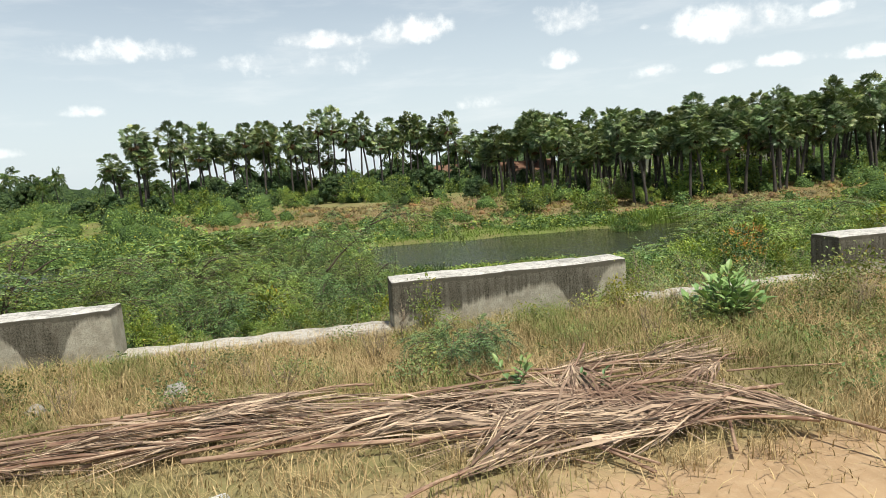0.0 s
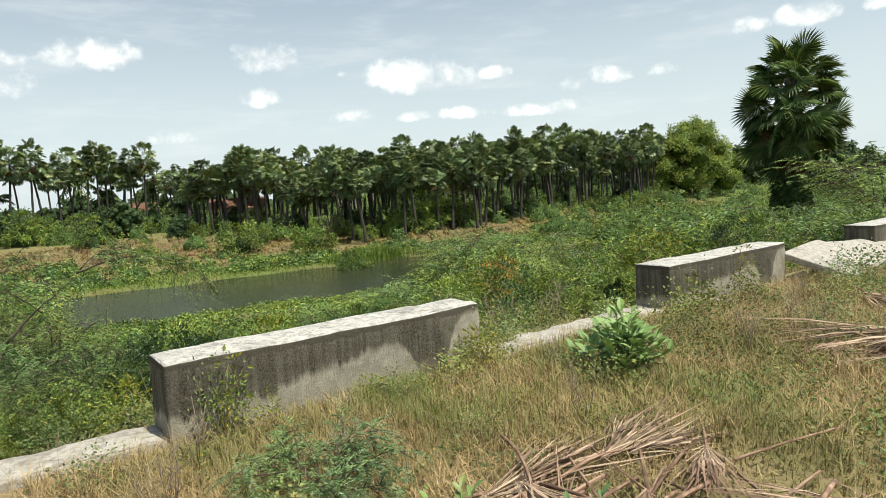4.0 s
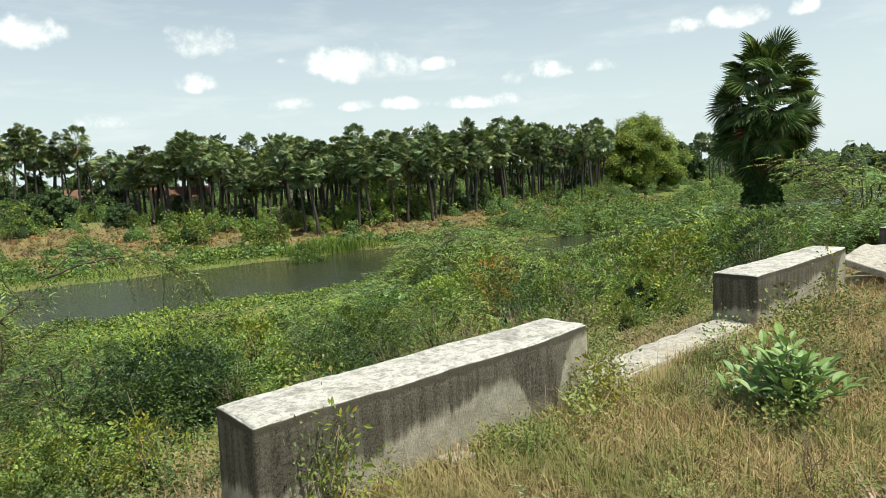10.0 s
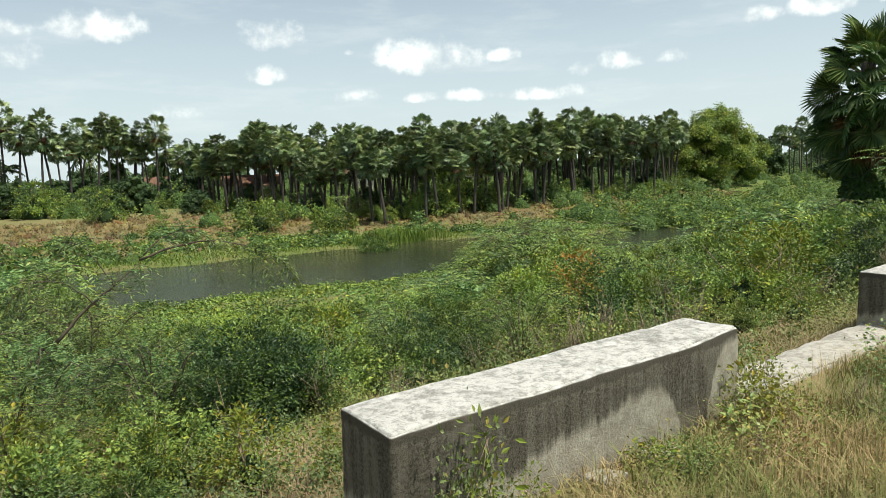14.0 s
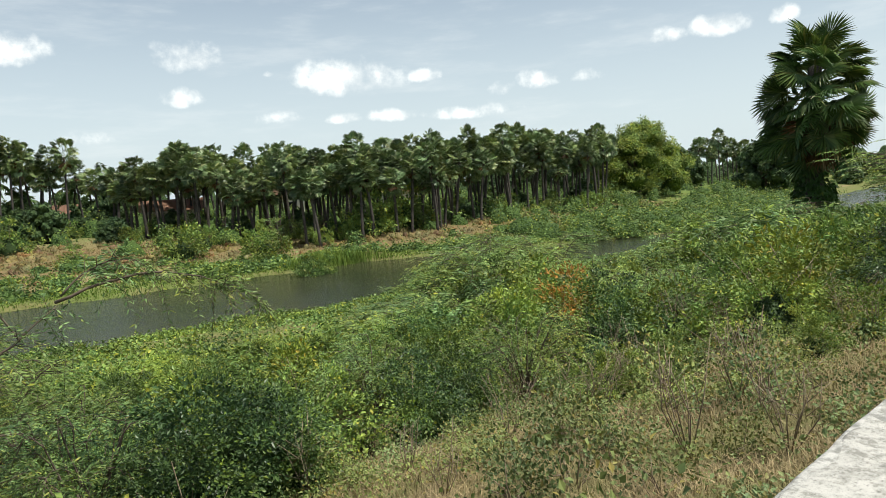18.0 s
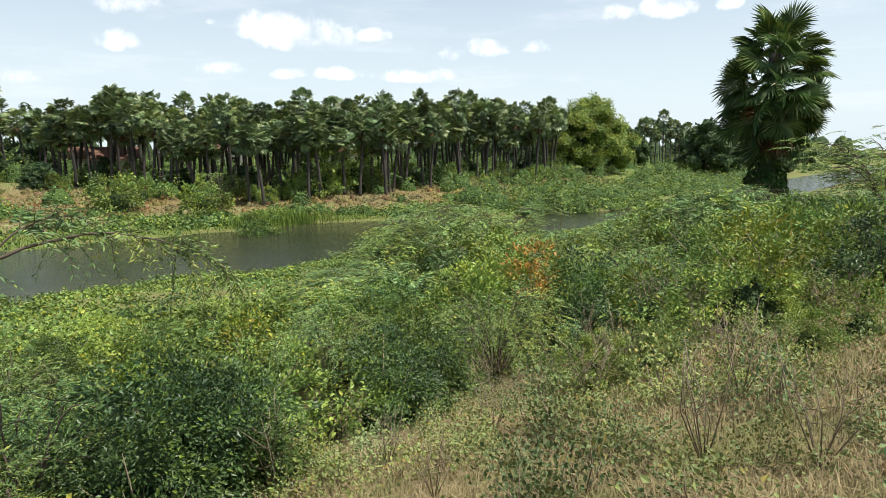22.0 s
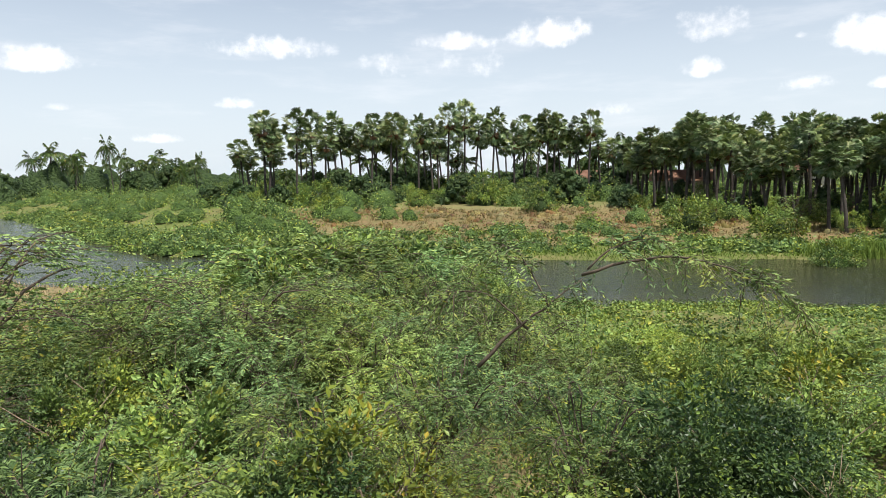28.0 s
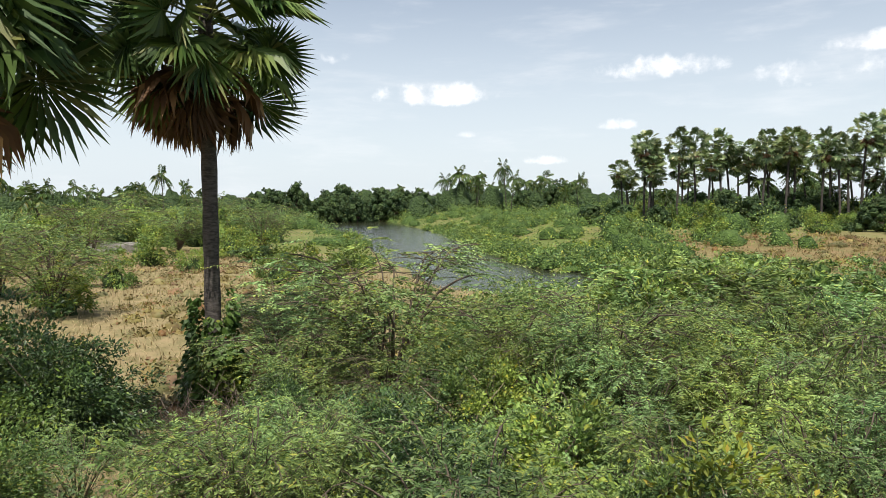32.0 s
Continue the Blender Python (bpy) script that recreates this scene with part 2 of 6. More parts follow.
def concrete_material(name):
    """Old plastered masonry: pale weathered top, grey plaster, black algae running down from the top edge."""
    m, n = material(name)
    c = n.coords("Object")
    geo = n.add("ShaderNodeNewGeometry")
    up = n.add("ShaderNodeSeparateXYZ")
    n.link(geo.outputs["Normal"], up.inputs[0])
    place = n.add("ShaderNodeSeparateXYZ")
    n.link(c, place.inputs[0])
    fine = n.noise(60.0, 8.0, 0.7, c)
    mid = n.noise(7.0, 6.0, 0.65, c)
    big = n.noise(1.6, 4.0, 0.6, c)
    side = n.mix(n.ramp(mid, 0.3, 0.7), (0.29, 0.265, 0.20), (0.46, 0.43, 0.335))
    side = n.mix(n.ramp(fine, 0.45, 0.62, 0.0, 0.3), side, (0.15, 0.135, 0.10))
    streak = n.noise(1.0, 5.0, 0.6, n.coords("Object", (1.3, 1.3, 0.8)))
    runs = n.noise(1.0, 5.0, 0.65, n.coords("Object", (18.0, 18.0, 0.9)))
    depth = n.math("ADD", n.math("MULTIPLY", n.math("SUBTRACT", streak, 0.5), 0.42), n.math("MULTIPLY", n.math("SUBTRACT", runs, 0.5), 0.16))
    fan = n.math("DIVIDE", n.math("SUBTRACT", place.outputs[0], 2.12), 0.17)
    spill = n.math("MULTIPLY", n.math("POWER", 2.718, n.math("MULTIPLY", n.math("MULTIPLY", fan, fan), -1.0)), 0.68)
    left = n.math("ADD", n.ramp(place.outputs[0], 0.35, 1.7, 0.17, -0.06), n.ramp(place.outputs[0], 2.25, 2.5, 0.0, -0.13))
    edge = n.math("ADD", n.math("ADD", place.outputs[2], depth), n.math("ADD", spill, left))
    algae = n.ramp(edge, 0.585, 0.655)
    lip = n.ramp(n.math("ADD", place.outputs[2], n.math("MULTIPLY", n.math("SUBTRACT", mid, 0.5), 0.14)), 0.735, 0.79)
    algae = n.math("MAXIMUM", n.math("MULTIPLY", algae, n.math("MULTIPLY", n.ramp(fine, 0.36, 0.64, 1.0, 0.7), n.ramp(runs, 0.36, 0.6, 0.8, 1.0))), n.math("MULTIPLY", lip, 0.9))
    side = n.mix(algae, side, (0.048, 0.043, 0.030))
    side = n.mix(n.ramp(big, 0.55, 0.7, 0.0, 0.35), side, (0.30, 0.26, 0.20))
    top = n.mix(n.ramp(n.noise(11.0, 8.0, 0.72, c), 0.36, 0.6), (0.28, 0.275, 0.24), (0.64, 0.62, 0.56))
    top = n.mix(n.ramp(n.noise(3.2, 5.0, 0.6, c), 0.56, 0.72, 0.0, 0.6), top, (0.22, 0.21, 0.18))
    color = n.mix(n.ramp(up.outputs[2], 0.45, 0.8), side, top)
    h = n.math("ADD", n.math("MULTIPLY", fine, 0.6), n.math("MULTIPLY", mid, 0.8))
    finish(n, color, 0.93, n.bump(h, 0.8, 0.016), 0.0, 0.0, 0.15)
    return m


def pale_concrete(name, light, dark, spots):
    """Sun-bleached mortar with lichen blotches and grime."""
    m, n = material(name)
    c = n.coords("Object")
    fine = n.noise(70.0, 8.0, 0.75, c)
    mid = n.noise(19.0, 8.0, 0.72, c)
    big = n.noise(4.6, 6.0, 0.65, c)
    color = n.mix(n.ramp(mid, 0.36, 0.56), dark, light)
    color = n.mix(n.ramp(fine, 0.54, 0.66, 0.0, 0.75), color, spots)
    color = n.mix(n.ramp(n.noise(2.6, 6.0, 0.7, c), 0.48, 0.66, 0.0, 0.8), color, n.mix(n.ramp(fine, 0.4, 0.6), dark, spots))
    color = n.mix(n.ramp(big, 0.55, 0.70, 0.0, 0.5), color, dark)
    h = n.math("ADD", n.math("MULTIPLY", fine, 0.7), mid)
    finish(n, color, 0.95, n.bump(h, 0.6, 0.012), 0.0, 0.0, 0.12)
    return m


def ground_material():
    m, n = material("ground")
    w = n.world_coords()
    zone = n.add("ShaderNodeVertexColor")
    zone.layer_name = "zone"
    s = n.add("ShaderNodeSeparateColor")
    n.link(zone.outputs["Color"], s.inputs[0])
    fine = n.noise(14.0, 8.0, 0.7, w)
    mid = n.noise(1.7, 6.0, 0.6, w)
    big = n.noise(0.22, 5.0, 0.6, w)
    dry = n.mix(n.ramp(mid, 0.35, 0.65), (0.29, 0.225, 0.118), (0.20, 0.165, 0.080))
    dry = n.mix(n.ramp(fine, 0.4, 0.65, 0.0, 0.5), dry, (0.33, 0.255, 0.14))
    green = n.mix(n.ramp(mid, 0.35, 0.62), (0.085, 0.145, 0.028), (0.14, 0.18, 0.045))
    green = n.mix(n.ramp(big, 0.45, 0.6, 0.0, 0.5), green, (0.21, 0.17, 0.075))
    dirt = n.mix(n.ramp(mid, 0.3, 0.7), (0.42, 0.29, 0.165), (0.33, 0.225, 0.125))
    dirt = n.mix(n.ramp(fine, 0.45, 0.7, 0.0, 0.5), dirt, (0.47, 0.35, 0.21))
    red = n.mix(n.ramp(mid, 0.35, 0.65), (0.235, 0.155, 0.080), (0.15, 0.15, 0.060))
    red = n.mix(n.ramp(fine, 0.42, 0.6, 0.0, 0.5), red, (0.22, 0.17, 0.08))
    color = n.mix(n.math("ADD", s.outputs[1], n.math("MULTIPLY", n.math("SUBTRACT", mid, 0.5), 0.7), True), dry, green)
    color = n.mix(n.ramp(n.math("ADD", s.outputs[2], n.math("MULTIPLY", n.math("SUBTRACT", mid, 0.5), 0.8)), 0.35, 0.7), color, red)
    color = n.mix(n.ramp(n.math("ADD", s.outputs[0], n.math("MULTIPLY", n.math("SUBTRACT", mid, 0.5), 0.9)), 0.35, 0.7), color, dirt)
    h = n.math("ADD", n.math("MULTIPLY", fine, 0.4), mid)
    finish(n, color, 0.95, n.bump(h, 0.6, 0.04), 0.0, 0.0, 0.1)
    return m


def water_material():
    m, n = material("water")
    w = n.world_coords((1.0, 1.0, 1.0))
    long = n.world_coords((0.5, 1.6, 1.0))
    ripple = n.math("ADD", n.math("MULTIPLY", n.noise(2.6, 4.0, 0.6, long), 1.0), n.math("MULTIPLY", n.noise(9.0, 3.0, 0.5, w), 0.35))
    color = n.mix(n.ramp(n.noise(0.12, 3.0, 0.5, w), 0.4, 0.65), (0.035, 0.04, 0.022), (0.055, 0.055, 0.03))
    finish(n, color, 0.09, n.bump(ripple, 0.5, 0.09), 0.0, 0.0, 0.5)
    return m


def heart_material(name, scale, a, b, c):
    """The close-set leaves deep in a bush, leaf by leaf, in dark tones that paint in the shade there."""
    m, n = material(name)
    w = n.world_coords()
    cell = n.add("ShaderNodeTexVoronoi")
    cell.inputs["Scale"].default_value = scale
    n.link(w, cell.inputs["Vector"])
    tone = n.add("ShaderNodeSeparateColor")
    n.link(cell.outputs["Color"], tone.inputs[0])
    f = n.noise(scale * 0.5, 5.0, 0.65, w)
    color = n.mix(n.ramp(tone.outputs[0], 0.1, 0.9), a, b)
    color = n.mix(n.ramp(f, 0.45, 0.65), color, c)
    color = n.mix(n.ramp(n.noise(0.5, 3.0, 0.6, w), 0.35, 0.7, 0.0, 0.5), color, b)
    h = n.math("ADD", n.math("MULTIPLY", cell.outputs["Distance"], -1.0), f)
    finish(n, color, 0.6, n.bump(h, 1.0, 0.9 / scale), 0.0, 0.0, 0.2)
    return m


# darker than the leaves around them: shade between clumps, put into the colour
MAT_HEART = heart_material("dense_shaded_foliage", 7.0, (0.025, 0.056, 0.012), (0.105, 0.170, 0.036), (0.040, 0.080, 0.018))
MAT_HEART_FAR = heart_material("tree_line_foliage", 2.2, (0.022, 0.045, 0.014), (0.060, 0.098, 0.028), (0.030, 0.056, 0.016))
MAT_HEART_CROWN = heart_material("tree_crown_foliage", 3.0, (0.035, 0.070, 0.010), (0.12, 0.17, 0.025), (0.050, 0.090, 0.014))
MAT_HEART_NEAR = heart_material("shaded_inner_leaves", 22.0, (0.014, 0.032, 0.008), (0.045, 0.080, 0.018), (0.020, 0.038, 0.011))
MAT_GROUND, MAT_WATER, MAT_CONCRETE = ground_material(), water_material(), concrete_material("old_concrete")
MAT_CAP = pale_concrete("mortar_cap", (0.58, 0.56, 0.50), (0.30, 0.29, 0.25), (0.13, 0.125, 0.11))
MAT_PLINTH = pale_concrete("plinth_concrete", (0.50, 0.47, 0.40), (0.29, 0.27, 0.22), (0.20, 0.18, 0.15))
MAT_SHRUB = leaf_material("shrub_leaves", (0.030, 0.076, 0.017), (0.318, 0.440, 0.105), (0.34, 0.36, 0.06), 0.08, 0.40, 0.38, 0.3, 0.30)
MAT_DARK = leaf_material("dark_leaves", (0.018, 0.048, 0.014), (0.115, 0.190, 0.055), (0.17, 0.25, 0.04), 0.08, 0.38, 0.3, 0.3, 0.4)
MAT_FEATHER = leaf_material("feathery_leaves", (0.036, 0.090, 0.028), (0.318, 0.452, 0.152), (0.33, 0.37, 0.08), 0.08, 0.42, 0.38, 0.3, 0.26)
MAT_YELLOW = leaf_material("yellowing_leaves", (0.11, 0.18, 0.025), (0.22, 0.26, 0.04), (0.32, 0.28, 0.05), 0.12, 0.5, 0.36, 0.3)
MAT_ORANGE = leaf_material("withered_leaves", (0.42, 0.22, 0.055), (0.30, 0.18, 0.05), (0.18, 0.19, 0.045), 0.15)
MAT_HERB = leaf_material("herb_leaves", (0.095, 0.150, 0.048), (0.270, 0.340, 0.135), (0.28, 0.25, 0.08), 0.12, 0.5, 0.34)
MAT_TUFT = leaf_material("bank_tufts", (0.12, 0.135, 0.04), (0.24, 0.20, 0.085), (0.20, 0.12, 0.06), 0.2, 0.6, 0.2)
MAT_BROAD = leaf_material("milkweed_leaves", (0.065, 0.135, 0.045), (0.185, 0.285, 0.105), (0.28, 0.32, 0.10), 0.04, 0.4, 0.2, 0.1)
MAT_BLUISH = leaf_material("bluish_leaflets", (0.036, 0.085, 0.036), (0.150, 0.235, 0.112), (0.20, 0.26, 0.09), 0.06, 0.4, 0.2, 0.1, 0.35)
MAT_CREEPER = leaf_material("creeper_leaves", (0.040, 0.090, 0.017), (0.07, 0.13, 0.025), (0.15, 0.18, 0.03), 0.05)
MAT_CROWN = leaf_material("tree_leaves", (0.12, 0.200, 0.042), (0.38, 0.455, 0.120), (0.38, 0.39, 0.06), 0.1, 0.5, 0.34, 0.1)
# the pale odd blades paint in the glints on glossy fans
MAT_FAN = leaf_material("palm_blades", (0.058, 0.102, 0.037), (0.196, 0.264, 0.102), (0.30, 0.33, 0.17), 0.12, 0.38, 0.2, 0.3, 0.4)
MAT_FAN_NEAR = leaf_material("broad_palm_blades", (0.028, 0.066, 0.016), (0.110, 0.175, 0.046), (0.18, 0.20, 0.07), 0.10, 0.42, 0.2, 0.15, 0.3)
MAT_FEATHER_PALM = leaf_material("coconut_blades", (0.045, 0.085, 0.022), (0.085, 0.140, 0.034), (0.18, 0.18, 0.05), 0.08, 0.4, 0.25)
MAT_FAR = leaf_material("far_leaves", (0.044, 0.086, 0.036), (0.100, 0.155, 0.062), (0.13, 0.165, 0.06), 0.05, 0.6, 0.3)
MAT_DEAD = leaf_material("dead_palm_blades", (0.060, 0.034, 0.020), (0.20, 0.110, 0.055), (0.34, 0.22, 0.11), 0.1, 0.7, 0.15)
MAT_TRUNK = simple("palm_trunk", (0.036, 0.031, 0.026), (0.105, 0.092, 0.078), 9.0, 0.9, 0.7, 0.03, (1, 1, 3.0), by_object=0.3)
MAT_BARK = simple("bark", (0.075, 0.058, 0.042), (0.16, 0.125, 0.09), 14.0, 0.9, 0.5, 0.01, (1, 1, 0.3))
MAT_STEM = simple("twigs", (0.19, 0.145, 0.095), (0.34, 0.27, 0.19), 20.0, 0.9)
MAT_GREENSTEM = simple("green_stalks", (0.13, 0.16, 0.06), (0.20, 0.22, 0.09), 12.0, 0.7)
MAT_STRAW = island("straw", (0.17, 0.118, 0.046), (0.62, 0.47, 0.24), (0.185, 0.195, 0.062))
MAT_SLOPE = island("slope_straw", (0.180, 0.137, 0.068), (0.48, 0.375, 0.205), (0.15, 0.17, 0.052))
MAT_GRASS = island("half_green_grass", (0.17, 0.20, 0.05), (0.34, 0.31, 0.11), (0.11, 0.175, 0.035))
MAT_REED = island("green_reeds", (0.085, 0.155, 0.02), (0.20, 0.27, 0.045), (0.07, 0.14, 0.022))
MAT_BANK = island("bank_straw", (0.24, 0.165, 0.075), (0.36, 0.265, 0.13), (0.16, 0.185, 0.055))
MAT_FROND = island("dried_frond", (0.060, 0.032, 0.022), (0.70, 0.53, 0.36), (0.19, 0.105, 0.068), 0.75, 0.05, 0.15)
MAT_STALK = simple("dried_stalk", (0.12, 0.060, 0.040), (0.46, 0.32, 0.21), 5.0, 0.75, 0.4, 0.006, (1, 1, 12), by_object=0.5)
MAT_STONE = simple("pale_stone", (0.22, 0.21, 0.18), (0.44, 0.42, 0.38), 12.0, 0.9, 0.6, 0.02)
MAT_TILE = simple("roof_tile", (0.24, 0.13, 0.085), (0.34, 0.20, 0.13), 6.0, 0.85)
MAT_PLASTER = simple("plaster", (0.52, 0.46, 0.40), (0.66, 0.60, 0.53), 3.0, 0.9)
MAT_HOLE = simple("dark_opening", (0.012, 0.011, 0.010), (0.02, 0.018, 0.016), 3.0, 0.9)

MAT_PAPER = simple("paper", (0.66, 0.66, 0.64), (0.80, 0.80, 0.78), 30.0, 0.8)

# ---- mesh tools ----
rng = np.random.default_rng(7)


def quads(name, v, mat):
    """One mesh of loose quads; v is n x 4 x 3."""
    v = np.asarray(v, dtype=np.float32)
    n = len(v)
    me = bpy.data.meshes.new(name)
    me.vertices.add(4 * n)
    me.vertices.foreach_set("co", v.reshape(-1))
    me.loops.add(4 * n)
    me.loops.foreach_set("vertex_index", np.arange(4 * n, dtype=np.int32))
    me.polygons.add(n)
    me.polygons.foreach_set("loop_start", np.arange(0, 4 * n, 4, dtype=np.int32))
    me.update(calc_edges=True)
    me.validate()
    me.materials.append(mat)
    return me


def sheet(name, x, y, z, mat):
    """A grid mesh from 2d arrays."""
    r, c = x.shape
    v = np.stack([x, y, z], -1).reshape(-1, 3)
    i = np.arange(r * c).reshape(r, c)
    f = np.stack([i[:-1, :-1], i[:-1, 1:], i[1:, 1:], i[1:, :-1]], -1).reshape(-1, 4)
    me = bpy.data.meshes.new(name)
    me.vertices.add(len(v))
    me.vertices.foreach_set("co", v.astype(np.float32).reshape(-1))
    me.loops.add(f.size)
    me.loops.foreach_set("vertex_index", f.astype(np.int32).reshape(-1))
    me.polygons.add(len(f))
    me.polygons.foreach_set("loop_start", np.arange(0, f.size, 4, dtype=np.int32))
    me.update(calc_edges=True)
    me.polygons.foreach_set("use_smooth", np.ones(len(f), dtype=bool))
    me.materials.append(mat)
    return me


def tubes(name, paths, mat, sides=6):
    """Tapered round stems in one mesh; each path is (points, radius at start, radius at end)."""
    verts, faces = [], []
    for pts, r0, r1 in paths:
        pts = np.asarray(pts, float)
        k = len(pts)
        d = np.gradient(pts, axis=0)
        d /= np.linalg.norm(d, axis=1)[:, None] + 1e-9
        ref = np.array([0.0, 0.0, 1.0]) if abs(d[:, 2]).mean() < 0.8 else np.array([1.0, 0.0, 0.0])
        a = np.cross(d, ref)
        a /= np.linalg.norm(a, axis=1)[:, None] + 1e-9
        b = np.cross(d, a)
        rad = np.linspace(r0, r1, k) if np.isscalar(r0) else np.asarray(r0)
        base = len(verts)
        for q in range(k):
            for s in range(sides):
                t = 2 * math.pi * s / sides
                verts.append(pts[q] + rad[q] * (math.cos(t) * a[q] + math.sin(t) * b[q]))
        for q in range(k - 1):
            for s in range(sides):
                s2 = (s + 1) % sides
                faces.append((base + q * sides + s, base + q * sides + s2, base + (q + 1) * sides + s2, base + (q + 1) * sides + s))
        faces.append(tuple(base + s for s in range(sides))[::-1])
        faces.append(tuple(base + (k - 1) * sides + s for s in range(sides)))
    me = bpy.data.meshes.new(name)
    me.from_pydata([tuple(v) for v in verts], [], faces)
    me.polygons.foreach_set("use_smooth", np.ones(len(me.polygons), dtype=bool))
    me.materials.append(mat)
    return me


def unit(v):
    return v / (np.linalg.norm(v, axis=-1, keepdims=True) + 1e-9)


def mass(name, v, grids, mat, heart):
    """Loose leaf quads, and closed domes of the denser, shade-toned foliage behind them, as one mesh."""
    v = np.asarray(v, dtype=np.float32)
    n = 4 * len(v)
    pts, faces, base = [v.reshape(-1, 3)], [np.arange(n, dtype=np.int32).reshape(-1, 4)], n
    for g in grids:
        a, b = g.shape[:2]
        k = base + np.arange(a * b, dtype=np.int32).reshape(a, b)
        nxt = np.roll(k, -1, 1)
        faces.append(np.stack([k[:-1], nxt[:-1], nxt[1:], k[1:]], -1).reshape(-1, 4))
        pts.append(g.reshape(-1, 3).astype(np.float32))
        base += a * b
    pts, faces = np.concatenate(pts), np.concatenate(faces).astype(np.int32)
    me = bpy.data.meshes.new(name)
    me.vertices.add(len(pts))
    me.vertices.foreach_set("co", pts.reshape(-1))
    me.loops.add(faces.size)
    me.loops.foreach_set("vertex_index", faces.reshape(-1))
    me.polygons.add(len(faces))
    me.polygons.foreach_set("loop_start", np.arange(0, faces.size, 4, dtype=np.int32))
    me.materials.append(mat)
    me.materials.append(heart)
    inner = (np.arange(len(faces)) >= len(v)).astype(np.int32)
    me.update(calc_edges=True)
    me.polygons.foreach_set("material_index", inner)
    me.polygons.foreach_set("use_smooth", inner.astype(bool))
    return me


def leaves(place, way, size, width=0.45, lift=0.25, r=None):
    """Lens-shaped leaves at the places, along the ways; gives n x 4 x 3."""
    r = r or rng
    n = len(place)
    way = unit(way)
    side = unit(np.cross(way, unit(r.normal(size=(n, 3)) * 0.85 + np.array([0, 0, 1.0]))))
    size = np.broadcast_to(np.asarray(size, float), (n,))[:, None]
    mid = place + way * size * 0.45
    up = unit(np.cross(side, way))
    return np.stack([place, mid + side * size * width * 0.5 + up * size * lift * 0.15, place + way * size - up * size * lift * 0.3, mid - side * size * width * 0.5 + up * size * lift * 0.15], 1)


def part(name, mesh, parent, label=""):
    ob = new(name, mesh)
    ob.parent = parent
    return tagged(ob, label) if label else ob


def thing(name, label, category, group="", kind=""):
    return tagged(new(name), label, category, group, kind)


made_first = {}


def place_copy(proto, m):
    """The first placing moves the prototype itself, later ones copy it."""
    if proto.name not in made_first:
        made_first[proto.name] = True
        proto.matrix_basis = m
        return proto
    return copy_thing_scaled(proto, m)


def copy_thing_scaled(proto, m):
    held = proto.matrix_basis.copy()
    proto.matrix_basis = Matrix.Identity(4)
    ob = copy_thing(proto, m)
    proto.matrix_basis = held
    return ob


def stand(x, y, z, turn=0.0, scale=1.0, tilt=0.0, tall=1.0):
    return Matrix.Translation((x, y, z)) @ Matrix.Rotation(radians(turn), 4, "Z") @ Matrix.Rotation(radians(tilt), 4, "X") @ Matrix.Diagonal((scale, scale, scale * tall, 1))


# ---- lie of the land ----
NEAR_X = [-2500, -300, -142, -120, -98, -54, -22, -10, 6, 18, 30, 40, 65, 103, 250, 2500]
NEAR_Y = [2500, 310, 156, 128, 104, 65, 33, 29, 25.5, 24, 22, 20, 21, 24, 30, 60]
FAR_X = [-2500, -300, -142, -120, -98, -54, -22, -10, 5, 19, 27, 35, 49, 70, 103, 250, 2500]
FAR_Y = [2500.5, 310.5, 156.5, 148, 130, 86, 47, 43, 41, 39.5, 39.5, 34, 28.5, 29, 34, 46, 90]
WATER_Z = -3.6


def wave(x, y, s, k):
    return np.sin(x * s + k) * np.cos(y * s * 1.13 + k * 2.1) + 0.5 * np.sin(x * s * 2.3 + y * s * 1.7 + k * 3.3)


def land(x, y):
    """Height of the ground."""
    x, y = np.asarray(x, float), np.asarray(y, float)
    yn, yf = np.interp(x, NEAR_X, NEAR_Y), np.interp(x, FAR_X, FAR_Y)
    yn, yf = yn + 0.5 * wave(x, 0 * x, 0.5, 1.0), yf + 0.5 * wave(x, 0 * x, 0.45, 4.0)
    u = np.clip((y - 8) / np.maximum(yn - 8, 1), 0, 1)
    slope = np.interp(y, [-1000, -0.3, 0.5, 1.2, 8], [0, 0, -0.06, -0.40, -2.35])
    near = np.where(y < 8, slope, -2.35 - 1.15 * u ** 3)
    near = near + np.where(y > 1, 0.07, 0.02) * wave(x, y, 0.9, 2.0)
    d = y - yf
    far = np.interp(d, [-4, 0, 0.6, 5, 8, 14, 21, 40, 3000], [-4.6, -3.7, -3.45, -3.3, -2.85, -2.1, -1.4, -1.1, -1.0]) + np.clip(d / 6, 0, 1) * 0.12 * wave(x, y, 0.35, 3.0)
    bed = np.maximum(-4.6, -3.5 - 0.5 * np.maximum(y - yn, 0))
    return np.where(y < yn, near, np.where(d > -3, np.maximum(far, bed), bed))


